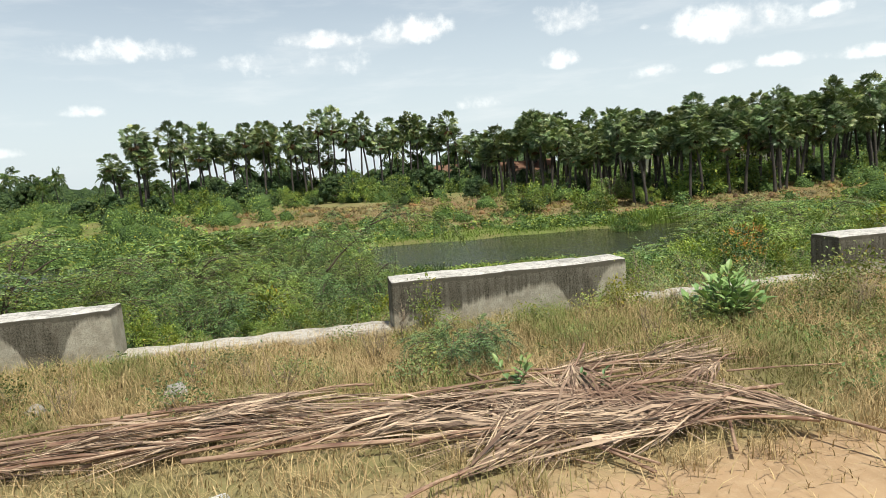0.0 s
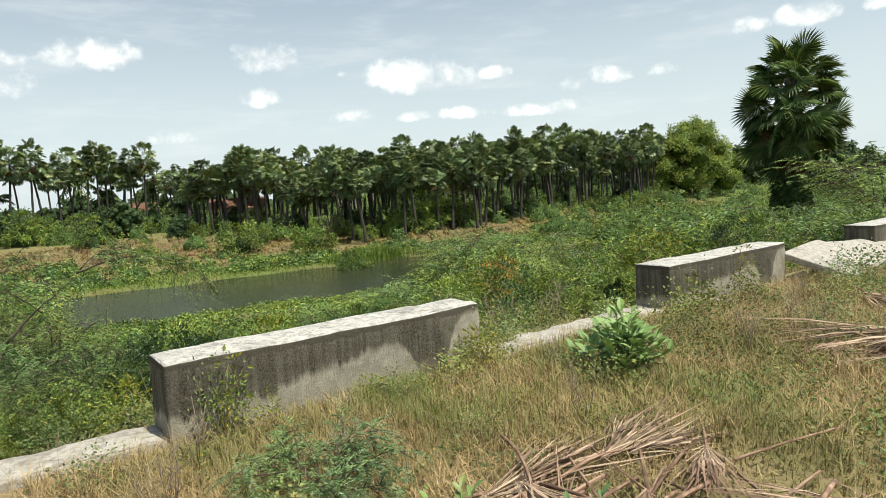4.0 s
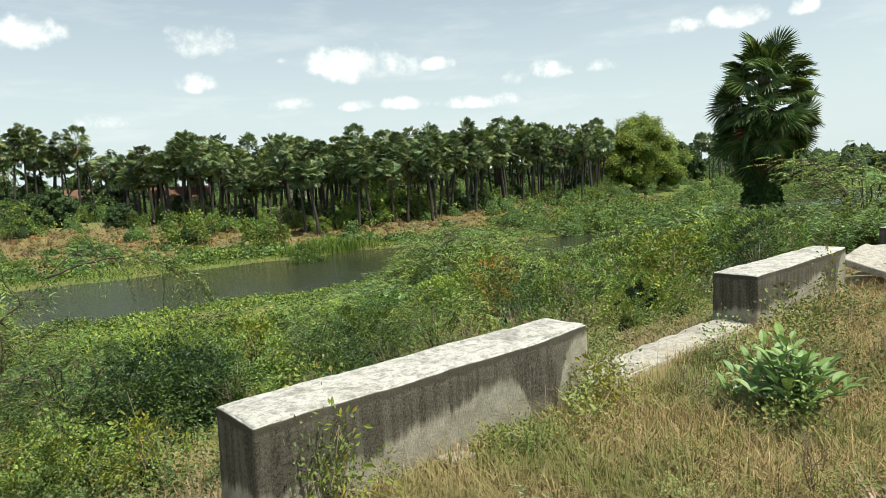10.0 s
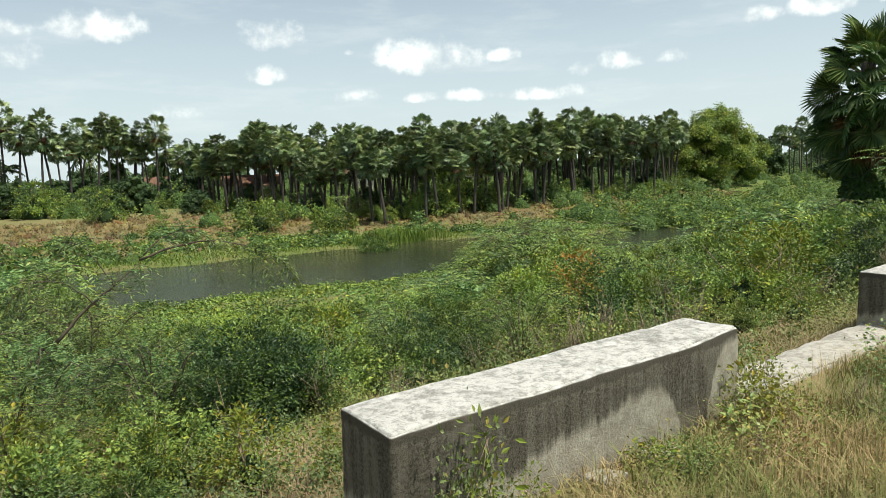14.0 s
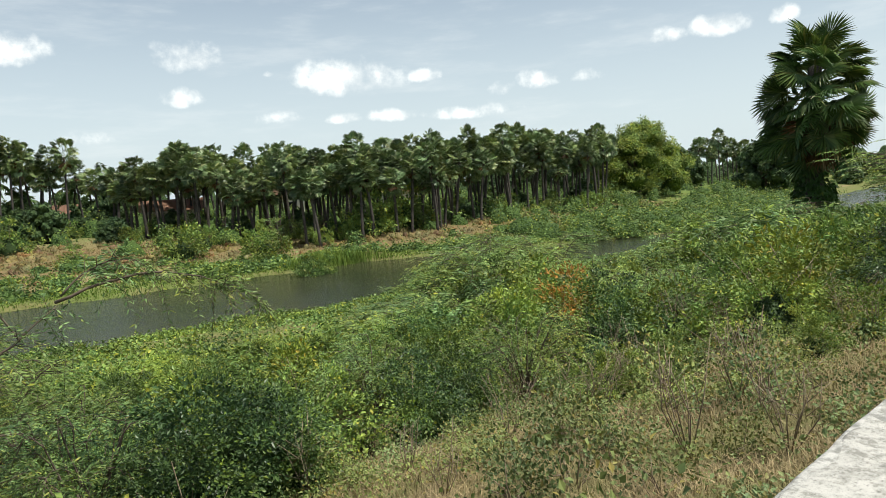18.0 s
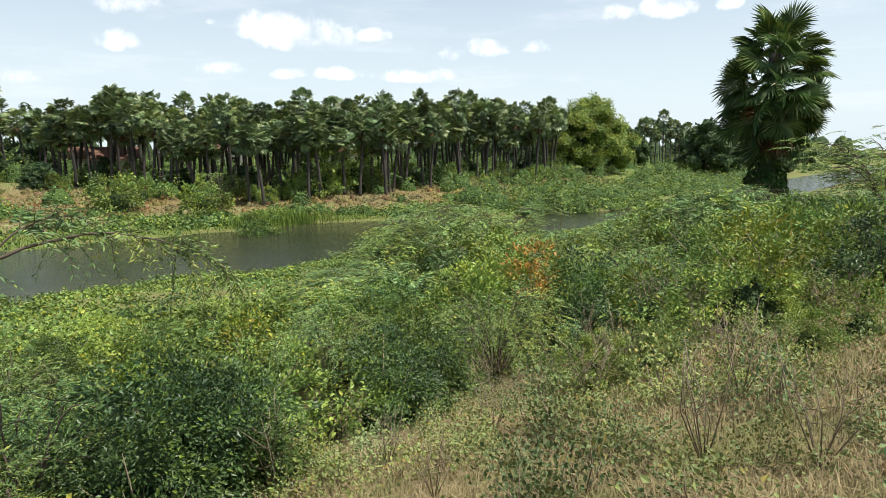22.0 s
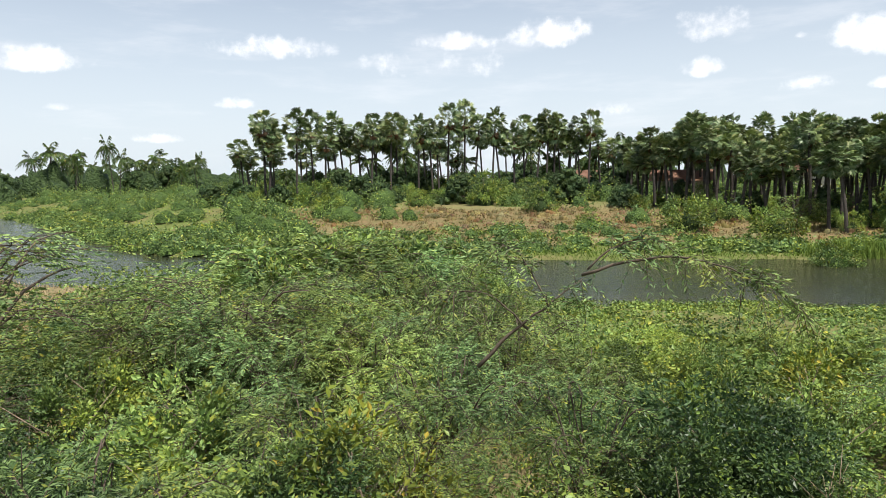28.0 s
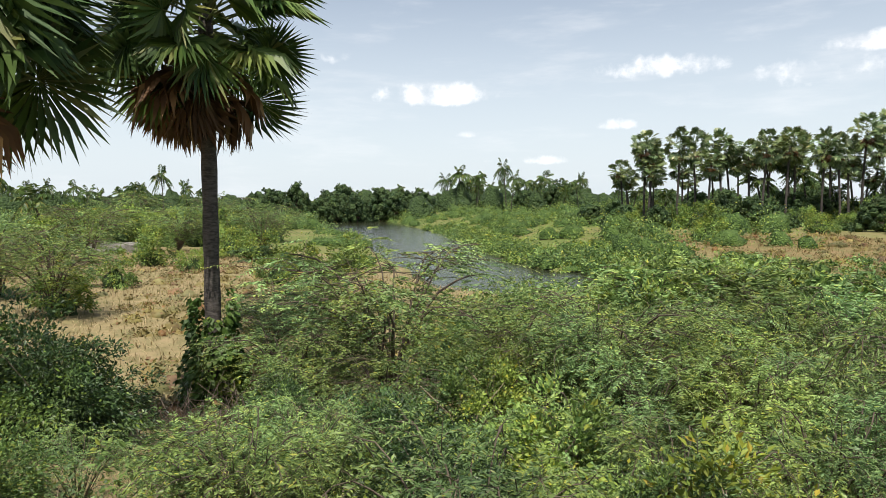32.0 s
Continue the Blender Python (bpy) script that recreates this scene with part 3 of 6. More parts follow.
def build_land():
    def spread(lo, hi, n, c, s):
        a = np.arcsinh((lo - c) / s)
        b = np.arcsinh((hi - c) / s)
        return c + s * np.sinh(np.linspace(a, b, n))
    xs, ys = spread(-2600, 2600, 420, 2, 14), spread(-500, 3000, 420, 2, 9)
    x, y = np.meshgrid(xs, ys)
    z = land(x, y)
    me = sheet("ground", x, y, z, MAT_GROUND)
    yn, yf = np.interp(x, NEAR_X, NEAR_Y), np.interp(x, FAR_X, FAR_Y)
    d = y - yf
    dirt = np.clip((-2.9 - y) / 1.4, 0, 1) * (y > -14)
    dirt = np.maximum(dirt, 0.75 * np.exp(-((x + 39) / 9) ** 2 - ((y - 27) / 4) ** 2))
    green = np.clip((y - 7) / 5, 0, 0.8) * (d < 5.5) + 0.3 * (y < 0) + 0.28 * ((y > 0.5) & (y < 7) & (x > 0.5))
    green = np.where((y < yn) & (x < -7) & (y < 42) & (y > 5), 0.12, green)
    green = np.where(d > 6, 0.35 + np.clip((d - 20) / 50, 0, 0.5) + np.clip((-12 - x) / 10, 0, 0.5) + np.clip((x - 42) / 12, 0, 0.6), green)
    green = np.where((y < yn) & (x > 28) & (y > 2), 0.8, green)
    red = np.exp(-(np.maximum(np.abs(d - np.interp(x, [0, 22], [16, 12])) - np.interp(x, [0, 22], [3, 5]), 0) / 4.5) ** 2) * 0.70 * np.clip((x + 22) / 10, 0.0, 1) * np.clip((58 - x) / 12, 0.0, 1)
    col = np.stack([dirt, green, red, np.ones_like(x)], -1).reshape(-1, 4).astype(np.float32)
    layer = me.color_attributes.new("zone", "FLOAT_COLOR", "POINT")
    layer.data.foreach_set("color", col.reshape(-1))
    tagged(new("ground", me), "dry grassy bund, shrubby slope and far river bank", "ground", kind="structure")
    x, y = np.meshgrid(np.linspace(-2400, 2400, 60), np.linspace(15, 2500, 60))
    tagged(new("water", sheet("water", x, y, 0 * x + WATER_Z, MAT_WATER)), "slow olive-brown river water with small ripples", "river", kind="structure")


build_land()


# ---- parapets ----
def block(name, size, mat, cells=0.07, wear=0.012, seed=0, sag=0.0, kink=0.0):
    """A hand-made masonry block: rounded, uneven faces, chipped edges. Its base is at z = 0, its corner at x = y = 0."""
    sx, sy, sz = size
    bm = bmesh.new()
    bmesh.ops.create_cube(bm, size=1.0)
    for v in bm.verts:
        v.co = Vector(((v.co.x + 0.5) * sx, (v.co.y + 0.5) * sy, (v.co.z + 0.5) * sz))
    bmesh.ops.bevel(bm, geom=list(bm.edges), offset=0.014, segments=2, profile=0.6, affect="EDGES")
    for axis, length in enumerate(size):
        for k in range(1, int(length / cells)):
            co, no = [0, 0, 0], [0, 0, 0]
            co[axis], no[axis] = k * length / int(length / cells), 1
            bmesh.ops.bisect_plane(bm, geom=bm.verts[:] + bm.edges[:] + bm.faces[:], plane_co=co, plane_no=no)
    for v in bm.verts:
        p = v.co
        n = noise.noise_vector(p * 2.3 + Vector((seed * 7, 3, seed))) * 0.010 + noise.noise_vector(p * 11 + Vector((seed, seed * 3, 1))) * 0.005
        edge = min(abs(p.x), abs(sx - p.x)) < 0.03 or min(abs(p.y), abs(sy - p.y)) < 0.03
        if p.z > sz - 0.03 and edge:
            n += Vector((0, 0, -max(0.0, noise.noise(p * 6 + Vector((seed, 9, 2)))) * wear * 3.2))
        if kink and p.x > kink and p.y < sy * 0.6:
            n.y += 0.11 * (p.x - kink)
        v.co = p + n + Vector((0, 0, sag * math.sin(math.pi * p.x / sx) * p.z / sz))
    me = bpy.data.meshes.new(name)
    bm.to_mesh(me)
    bm.free()
    me.polygons.foreach_set("use_smooth", np.ones(len(me.polygons), dtype=bool))
    me.materials.append(mat)
    return me


PARAPETS = [(-5.55, 2.75), (0.0, 2.7), (5.42, 2.75), (10.9, 2.75), (16.4, 2.75)]
for k, (x0, length) in enumerate(PARAPETS):
    root = thing("parapet", "weathered grey concrete parapet block with algae stains", "parapet", "parapets along the bund")
    root.matrix_basis = pose(x0, 0, -0.30)
    part("body", block("body", (length, 0.47, 0.825), MAT_CONCRETE, 0.09 if k < 3 else 0.3, 0.0, seed=k + 1, kink=2.1), root)
    cap = part("cap", block("cap", (length - 0.03, 0.44, 0.03), MAT_CAP, 0.07 if k < 3 else 0.3, seed=k + 1, kink=2.085), root, "pale weathered mortar top coat")
    cap.matrix_basis = pose(0.015, 0.015, 0.803)
for k, (x0, length) in enumerate([(-9.2, 3.65), (-2.80, 2.80), (2.70, 2.72), (13.65, 2.75)]):
    ob = thing("low_plinth", "low crumbling concrete plinth between two parapet blocks", "kerb", "plinths along the bund")
    ob.matrix_basis = pose(x0, 0.04, -0.46)
    part("body", block("body", (length, 0.40, 0.48), MAT_PLINTH, 0.12, 0.0, seed=k + 21), ob)
    coat = part("top_coat", block("top_coat", (length - 0.02, 0.38, 0.035), MAT_PLINTH, 0.09, seed=k + 11), ob, "crumbling pale mortar coat")
    coat.matrix_basis = pose(0.01, 0.01, 0.465)
# broken lumps of the footing at the foot of the blocks
for x, y, turn, size in [(1.12, -0.20, 12, (0.20, 0.16, 0.09)), (1.55, -0.11, -8, (0.26, 0.10, 0.08)), (6.1, -0.2, 5, (0.3, 0.2, 0.1))]:
    ob = tagged(new("footing_lump", block("footing_lump", size, MAT_PLINTH, 0.05, 0.01, seed=int(x * 10))), "pale broken concrete lump at the foot of a parapet", "rubble", "footing lumps")
    ob.matrix_basis = pose(x, y, -0.04, 0, 4, turn)
# the plinth past the third block has broken into tilted slabs
for x, y, z, turn, tilt, roll, size in [(8.25, -0.75, 0.02, 4, 17, -3, (1.25, 0.95, 0.09)), (9.5, -0.62, 0.05, -3, 15, 3, (2.3, 0.95, 0.09))]:
    ob = tagged(new("broken_slab", block("broken_slab", size, MAT_PLINTH, 0.12, 0.003, seed=int(x))), "tilted broken pale concrete slab beside the parapet", "slab", "broken slabs")
    ob.matrix_basis = pose(x, y, z, 0, 0, turn) @ pose(0, 0, 0, tilt, roll, 0)

# ---- plants ----
def core(q, w, h, seg=8, rings=4, fill=0.72, flip=1.0):
    """The dense heart of a bush: a lumpy dome standing at z = 0, as rings of points."""
    ph = np.arange(seg) * 2 * math.pi / seg
    out = []
    for i in range(rings + 1):
        el = i / rings * math.pi / 2 * 0.97
        k = q.uniform(0.72, 1.12, seg) * fill
        out.append(np.stack([np.cos(ph) * math.cos(el) * w / 2 * k, np.sin(ph) * math.cos(el) * w / 2 * k, flip * math.sin(el) * h * k], 1))
    return np.array(out)


def shrub_proto(name, label, mat, seed, width=1.5, height=1.4, count=2600, leaf=0.075, narrow=0.45, clumps=46, spread=0.17, stems=12, droop=0.2, group="shrubs on the bank", heart=0.5):
    """A rounded leafy shrub: stems fan out of one foot, leaves sit in clumps on an uneven shell with gaps."""
    r = np.random.default_rng(seed)
    az = r.uniform(0, 2 * math.pi, clumps)
    el = np.arcsin(r.uniform(0.02, 1.0, clumps))
    reach = r.uniform(0.5, 1.1, clumps)
    c = np.stack([np.cos(az) * np.cos(el) * width / 2, np.sin(az) * np.cos(el) * width / 2, (0.12 + 0.88 * np.sin(el)) * height], 1) * reach[:, None]
    pick = r.integers(0, clumps, count)
    off = r.normal(size=(count, 3)) * spread * np.array([1, 1, 0.8])
    p = c[pick] + off
    p[:, 2] = np.maximum(p[:, 2], 0.03)
    way = unit(off + 0.35 * (p - np.array([0, 0, height * 0.35]))) + r.normal(size=(count, 3)) * 0.45 + np.array([0, 0, -droop])
    v = leaves(p, way, r.uniform(0.65, 1.25, count) * leaf, narrow, 0.4, r)
    root = thing(name, label, "shrub", group)
    paths = []
    for k in range(stems):
        t = c[(k * 3) % clumps]
        mid = t * np.array([0.35, 0.35, 0.55]) + r.normal(size=3) * 0.05
        paths.append(([(r.normal() * 0.05, r.normal() * 0.05, -0.05), mid, t * 0.97], 0.016 * min(max(width / 1.2, 0.22), 1.0), 0.004 * min(max(width / 1.2, 0.4), 1.0)))
    part("woody_frame", tubes("woody_frame", paths, MAT_STEM, 4), root)
    # the dark dome inside paints the shade seen through gaps in the leaves
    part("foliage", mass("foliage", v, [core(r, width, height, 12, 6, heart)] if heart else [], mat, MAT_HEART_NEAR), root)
    return root


def feather_proto(name, label, mat, seed, width=2.4, height=1.9, boughs=20, leaf=0.10, per=130, trunk=0.016, group="thorn bushes on the bank", category="thorn bush", low=0.15, rows=9):
    """A thorn bush with arching boughs that carry rows of narrow, feathery leaves."""
    r = np.random.default_rng(seed)
    paths, vs = [], []
    for b in range(boughs):
        az = 2 * math.pi * (b + r.uniform(-0.4, 0.4)) / boughs * 1.0 + (b % 3) * 0.7
        reach, top = width / 2 * r.uniform(0.45, 1.1), height * r.uniform(0.55, 1.05)
        t = np.linspace(0, 1, 9)
        out = reach * t ** 1.1
        z = top * (np.sin(np.clip(t * 1.9, 0, math.pi / 2 + 0.45)))
        bend = r.uniform(-0.5, 0.5) * t ** 2
        pts = np.stack([np.cos(az + bend) * out, np.sin(az + bend) * out, z], 1) + np.cumsum(r.normal(size=(9, 3)) * 0.02, 0)
        pts[0] = (r.normal() * 0.04, r.normal() * 0.04, -0.05)
        paths.append((pts, trunk, 0.004))
        twigs = per // 13
        for q in range(twigs):
            s = low + (1 - low) * r.uniform(0.15, 1.0) ** 0.75
            i = min(int(s * 8), 7)
            base = pts[i] + (pts[i + 1] - pts[i]) * (s * 8 - i)
            d = unit(pts[i + 1] - pts[i])
            way = unit(d * 0.7 + r.normal(size=3) * 0.65 + np.array([0, 0, 0.1]))
            length = r.uniform(0.32, 0.62) * (width / 2.4)
            steps = np.linspace(0.12, 1, rows)
            tw = base + way * length * steps[:, None] + np.array([0, 0, -0.42]) * (steps[:, None] ** 2) * length
            if q % 3 == 0:
                paths.append((np.vstack([base, tw[rows // 2], tw[-1]]), 0.006, 0.002))
            side = unit(np.cross(way, (0, 0, 1.0)))
            for sgn in (-1, 1):
                lw = way * 0.6 + sgn * side * 0.8 + r.normal(size=(rows, 3)) * 0.13 + np.array([0, 0, -0.18])
                vs.append(leaves(tw, lw, r.uniform(0.75, 1.15, rows) * leaf * np.sin(np.linspace(0.6, 2.6, rows)) * 1.15, 0.27, 0.2, r))
    root = thing(name, label, category, group)
    part("woody_frame", tubes("woody_frame", paths, MAT_BARK, 4), root)
    part("foliage", quads("foliage", np.concatenate(vs), mat), root)
    return root


def thorn_tree_proto(name, label, seed, width=5.0, height=3.4, sprays=560, leaf=0.085, stems=5, mat=None):
    """A low spreading thorn tree: dark forking stems, and flat tiers of feathery sprays with gaps between them."""
    r = np.random.default_rng(seed)
    paths, vs, arms = [], [], []
    for k in range(stems):
        a = 2 * math.pi * (k + r.uniform(-0.3, 0.3)) / stems
        for j in range(4):
            b = a + r.normal() * 0.45
            reach, rise = width / 2 * r.uniform(0.4, 0.95), height * r.uniform(0.55, 0.96)
            t = np.linspace(0, 1, 8)
            pts = np.stack([np.cos(b) * reach * t ** 1.3, np.sin(b) * reach * t ** 1.3, rise * np.sin(np.clip(t * 1.75, 0, 1.75))], 1) + np.cumsum(r.normal(size=(8, 3)) * 0.05, 0)
            pts[0] = (r.normal() * 0.08, r.normal() * 0.08, -0.05)
            paths.append((pts, 0.05 if j == 0 else 0.03, 0.008))
            arms.append(pts)
    for k in range(sprays):
        arm = arms[k % len(arms)]
        i = int(r.integers(2, 8))
        base = arm[i] + r.normal(size=3) * np.array([0.34, 0.34, 0.14])
        a = math.atan2(base[1], base[0]) + r.normal() * 0.8
        way = np.array([math.cos(a), math.sin(a), r.uniform(-0.15, 0.3)])
        length = r.uniform(0.45, 0.95)
        st = np.linspace(0.08, 1, 13)
        tw = base + way * length * st[:, None] + np.array([0, 0, -0.28]) * (st[:, None] ** 2) * length
        if k % 2:
            paths.append((np.vstack([arm[i], base, tw[6], tw[12]]), 0.008, 0.002))
        side = np.array([-math.sin(a), math.cos(a), 0.0])
        for sgn in (-1, 1):
            lw = way * 0.45 + sgn * side + r.normal(size=(13, 3)) * 0.22 + np.array([0, 0, -0.22])
            vs.append(leaves(tw, lw, r.uniform(0.75, 1.2, 13) * leaf * np.sin(np.linspace(0.7, 2.5, 13)) * 1.3, 0.34, 0.2, r))
    root = thing(name, label, "thorn tree", "thorn trees")
    part("woody_frame", tubes("woody_frame", paths, MAT_BARK, 4), root)
    part("foliage", quads("foliage", np.concatenate(vs), mat or MAT_FEATHER), root)
    return root


def fan_leaf(r, radius=0.62, petiole=0.55, fingers=20, span=250.0, droop=0.10, hang=0.4, split=0.66):
    """A palmyra fan along +x: a stalk, and pleated fingers in a blade that hangs from its end. Gives n x 4 x 3."""
    out = []
    hub = np.array([petiole, 0, 0.0])
    out.append([(0, -0.02, 0), (petiole, -0.012, 0), (petiole, 0.012, 0), (0, 0.02, 0)])
    ch, sh = math.cos(hang), math.sin(hang)
    for k in range(fingers):
        a = radians(span) * ((k + 0.5) / fingers - 0.5)
        w = radians(span) / fingers * 0.56
        ln = radius * (0.78 + 0.22 * math.cos(a * 0.8)) * r.uniform(0.9, 1.05)
        fold = 0.05 * radius if k % 2 else -0.05 * radius
        d = np.array([math.cos(a) * ch, math.sin(a), -math.cos(a) * sh])
        s = np.array([-math.sin(a) * ch, math.cos(a), math.sin(a) * sh])
        up = np.array([sh, 0, ch])
        m = hub + d * ln * split + up * fold * 0.4
        tip = hub + d * ln - np.array([0, 0, 1.0]) * (droop * ln + 0.15 * r.uniform() * ln)
        out.append([hub, m + s * w * ln * 0.62 + up * fold, tip, m - s * w * ln * 0.62 - up * fold * 0.3])
    return np.array(out, float)


def turned(v, az, el, roll, at):
    m = Matrix.Rotation(az, 3, "Z") @ Matrix.Rotation(-el, 3, "Y") @ Matrix.Rotation(roll, 3, "X")
    return v @ np.array(m).T + np.asarray(at)


def crown_leaves(r, count, size, fingers, lo=-58.0, hi=88.0):
    """Fans all round a palm's head, the lower ones hanging."""
    out = []
    for k in range(count):
        s = (k + 0.5) / count
        el = math.asin(min(-0.86 + 1.86 * s, 1.0)) + r.normal() * 0.14
        az = k * 2.39996 + r.normal() * 0.2
        v = fan_leaf(r, 0.38 * size * r.uniform(0.85, 1.15), 0.68 * size * r.uniform(0.75, 1.15), fingers, 260, 0.10, r.uniform(0.0, 0.5))
        out.append(turned(v, az, el, r.normal() * 0.9, (0, 0, 0.8 * size * (s - 0.45))))
    return out


def palm_trunk(height, r, base=0.2, top=0.13, lean=0.25):
    k = 14
    t = np.linspace(0, 1, k)
    bend = lean * np.sin(t * math.pi / 2 + r.uniform(-0.3, 0.3)) * t
    a = r.uniform(0, 6.28)
    pts = np.stack([np.cos(a) * bend, np.sin(a) * bend, t * height - 0.1], 1)
    rad = base * (1 - t) + top * t
    rad[0] *= 1.35
    rad[1] *= 1.12
    rad *= 1 + 0.05 * np.cos(np.arange(k) * math.pi)
    return pts, rad


def palmyra_proto(seed, height, size=1.0, leaves_n=66, fingers=11):
    """A tall palmyra of the grove: trunk, green head, skirt of dead fans."""
    r = np.random.default_rng(seed)
    root = thing("palmyra_palm", "tall dark-trunked palmyra palm with a round fan-leaved head", "palm tree", "palmyra grove")
    pts, rad = palm_trunk(height, r, 0.14, 0.10, 0.5)
    part("trunk", tubes("trunk", [(pts, rad, 0)], MAT_TRUNK, 8), root)
    v = np.concatenate(crown_leaves(r, leaves_n, size, fingers)) + pts[-1]
    part("crown", quads("crown", v, MAT_FAN), root)
    d = np.concatenate([turned(fan_leaf(r, 0.5 * size, 0.4 * size, 8, 110, 0.1, 0.1), k * 1.3, radians(-72 + r.normal() * 10), r.normal() * 0.5, (0, 0, 0)) for k in range(7)]) + pts[-1]
    part("dead_skirt", quads("dead_skirt", d, MAT_DEAD), root)
    return root


def near_palmyra(x, y, z, height, seed, size=1.9, count=40, stretch=0.5, base=0.17, top=0.14, vine=0.0, dead=14, label="", blade=0.62, stalk=0.5, low=-0.55, tiers=(), skirt=(), vine_width=0.48, dead_side=None):
    """A palmyra near the path; every leaf is a part of its own. tiers: for a long head, (foot, top, leaves, lowest and highest
    rise in degrees, size) of each storey of leaves; skirt: the heights between which dead leaves hang."""
    r = np.random.default_rng(seed)
    root = thing("palmyra_palm", label or "palmyra palm with hanging dead leaves and creeper-clad trunk", "palm tree", "palmyras near the bund")
    root.matrix_basis = pose(x, y, z)
    pts, rad = palm_trunk(height, r, base, top, 0.12)
    part("trunk", tubes("trunk", [(pts, rad, 0)], MAT_TRUNK, 14), root)
    shapes, stalks = [], []
    for s, h in ((0.92, 0.05), (1.0, 0.2), (1.08, 0.4), (0.96, 0.6), (1.04, 0.15), (0.88, 0.3)):
        shapes.append(quads("leaf", fan_leaf(r, blade * size * s, stalk * size * s, 44, 275, 0.14, h, 0.60)[1:], MAT_FAN_NEAR))
        ln = stalk * size * s
        stalks.append(tubes("leaf_stalk", [([(0, 0, 0), (ln * 0.5, 0, 0.015), (ln * 1.02, 0, 0)], 0.028, 0.014)], MAT_GREENSTEM, 5))
    shapes_dead = [quads("dead_leaf", fan_leaf(r, 0.62 * size, 0.42 * size, 20, a, 0.08, 0.05), MAT_DEAD) for a in (70, 120, 170)]
    head = Vector(pts[-1])
    spots = []
    for foot, tip, some, lo, hi, grown in tiers:
        for k in range(some):
            s = (k + 0.5) / some
            spots.append((Vector((head.x, head.y, foot + (tip - foot) * s)), radians(lo + (hi - lo) * s + r.normal() * 9), grown * r.uniform(0.85, 1.1)))
    if not tiers:
        for k in range(count):
            s = (k + 0.5) / count
            spots.append((head + Vector((0, 0, stretch * (s - 0.75))), math.asin(min(low + (1.0 - low) * s, 1.0)) + r.normal() * 0.12, 1.0))
    for k, (place, el, grown) in enumerate(spots):
        which = int(r.integers(0, 6))
        ob = part("leaf", shapes[which], root)
        part("leaf_stalk", stalks[which], ob)
        ob.matrix_basis = Matrix.Translation(place) @ (Matrix.Rotation(k * 2.39996 + r.normal() * 0.2, 4, "Z") @ Matrix.Rotation(-el, 4, "Y") @ Matrix.Rotation(r.normal() * 0.8, 4, "X") @ Matrix.Diagonal((grown, grown, grown, 1)))
    lo, hi = skirt or (head.z - stretch * 0.9, head.z - stretch * 0.45)
    for k in range(dead):
        ob = part("dead_leaf", shapes_dead[k % 3], root, "withered brown hanging fan leaf")
        ob.matrix_basis = Matrix.Translation((head.x, head.y, r.uniform(lo, hi))) @ (Matrix.Rotation(k * 2.4 + r.normal() * 0.2 if dead_side is None or k % 4 == 0 else radians(dead_side + r.normal() * 38), 4, "Z") @ Matrix.Rotation(radians(62 + r.normal() * 12), 4, "Y") @ Matrix.Rotation(r.normal() * 0.5, 4, "X"))
    if vine:
        n = int(1200 * vine)
        t = r.uniform(0, 1, n) ** 1.1
        a = r.uniform(0, 6.283, n)
        lump = 0.65 + 0.35 * np.sin(a * 3 + t * 9) * np.cos(t * 14 + a)
        rr = rad[0] * 1.15 + r.uniform(0, 1, n) ** 0.6 * vine_width * (1.15 - t ** 2 * 0.75) * lump
        p = np.stack([np.cos(a) * rr, np.sin(a) * rr, t * vine * (0.82 + 0.12 * np.sin(a * 2 + 1.0) + 0.08 * np.sin(a * 5))], 1)
        way = np.stack([np.cos(a), np.sin(a), -0.8 + 0 * a], 1) + r.normal(size=(n, 3)) * 0.4
        part("creeper", quads("creeper", leaves(p, way, r.uniform(0.08, 0.16, n) * (1.5 if vine > 3 else 1.0), 0.75, 0.3, r), MAT_CREEPER), root, "dark green leafy creeper climbing the trunk")
    return root


def coconut_proto(seed, height, size=1.0, fronds=17):
    r = np.random.default_rng(seed)
    root = thing("coconut_palm", "slender coconut palm with arching feather fronds", "palm tree", "coconut palms")
    pts, rad = palm_trunk(height, r, 0.16, 0.10, 0.9)
    part("trunk", tubes("trunk", [(pts, rad, 0)], MAT_TRUNK, 7), root)
    vs = []
    for k in range(fronds):
        az, el = k * 2.39996, radians(r.uniform(-25, 70))
        t = np.linspace(0, 1, 15)
        ln = 2.4 * size * r.uniform(0.85, 1.1)
        out = ln * (t - 0.12 * t ** 2) * math.cos(el) + 0.15 * t
        z = ln * (math.sin(el) * t - (0.30 + 0.25 * math.cos(el)) * t ** 2.1)
        rib = np.stack([np.cos(az) * out, np.sin(az) * out, z], 1)
        side = np.array([-math.sin(az), math.cos(az), 0])
        d = np.gradient(rib, axis=0)
        for sgn in (-1, 1):
            w = unit(d) * 0.5 + sgn * side * 0.75 + np.array([0, 0, -0.55]) + r.normal(size=rib.shape) * 0.08
            vs.append(leaves(rib[1:], w[1:], 0.62 * size * np.sin(np.linspace(0.5, 2.9, 14)) + 0.1, 0.26, 0.3, r))
        vs.append(np.array([[rib[q], rib[q] + side * 0.03, rib[q + 1] + side * 0.025, rib[q + 1]] for q in range(14)]))
    part("crown", quads("crown", np.concatenate(vs) + pts[-1], MAT_FEATHER_PALM), root)
    return root


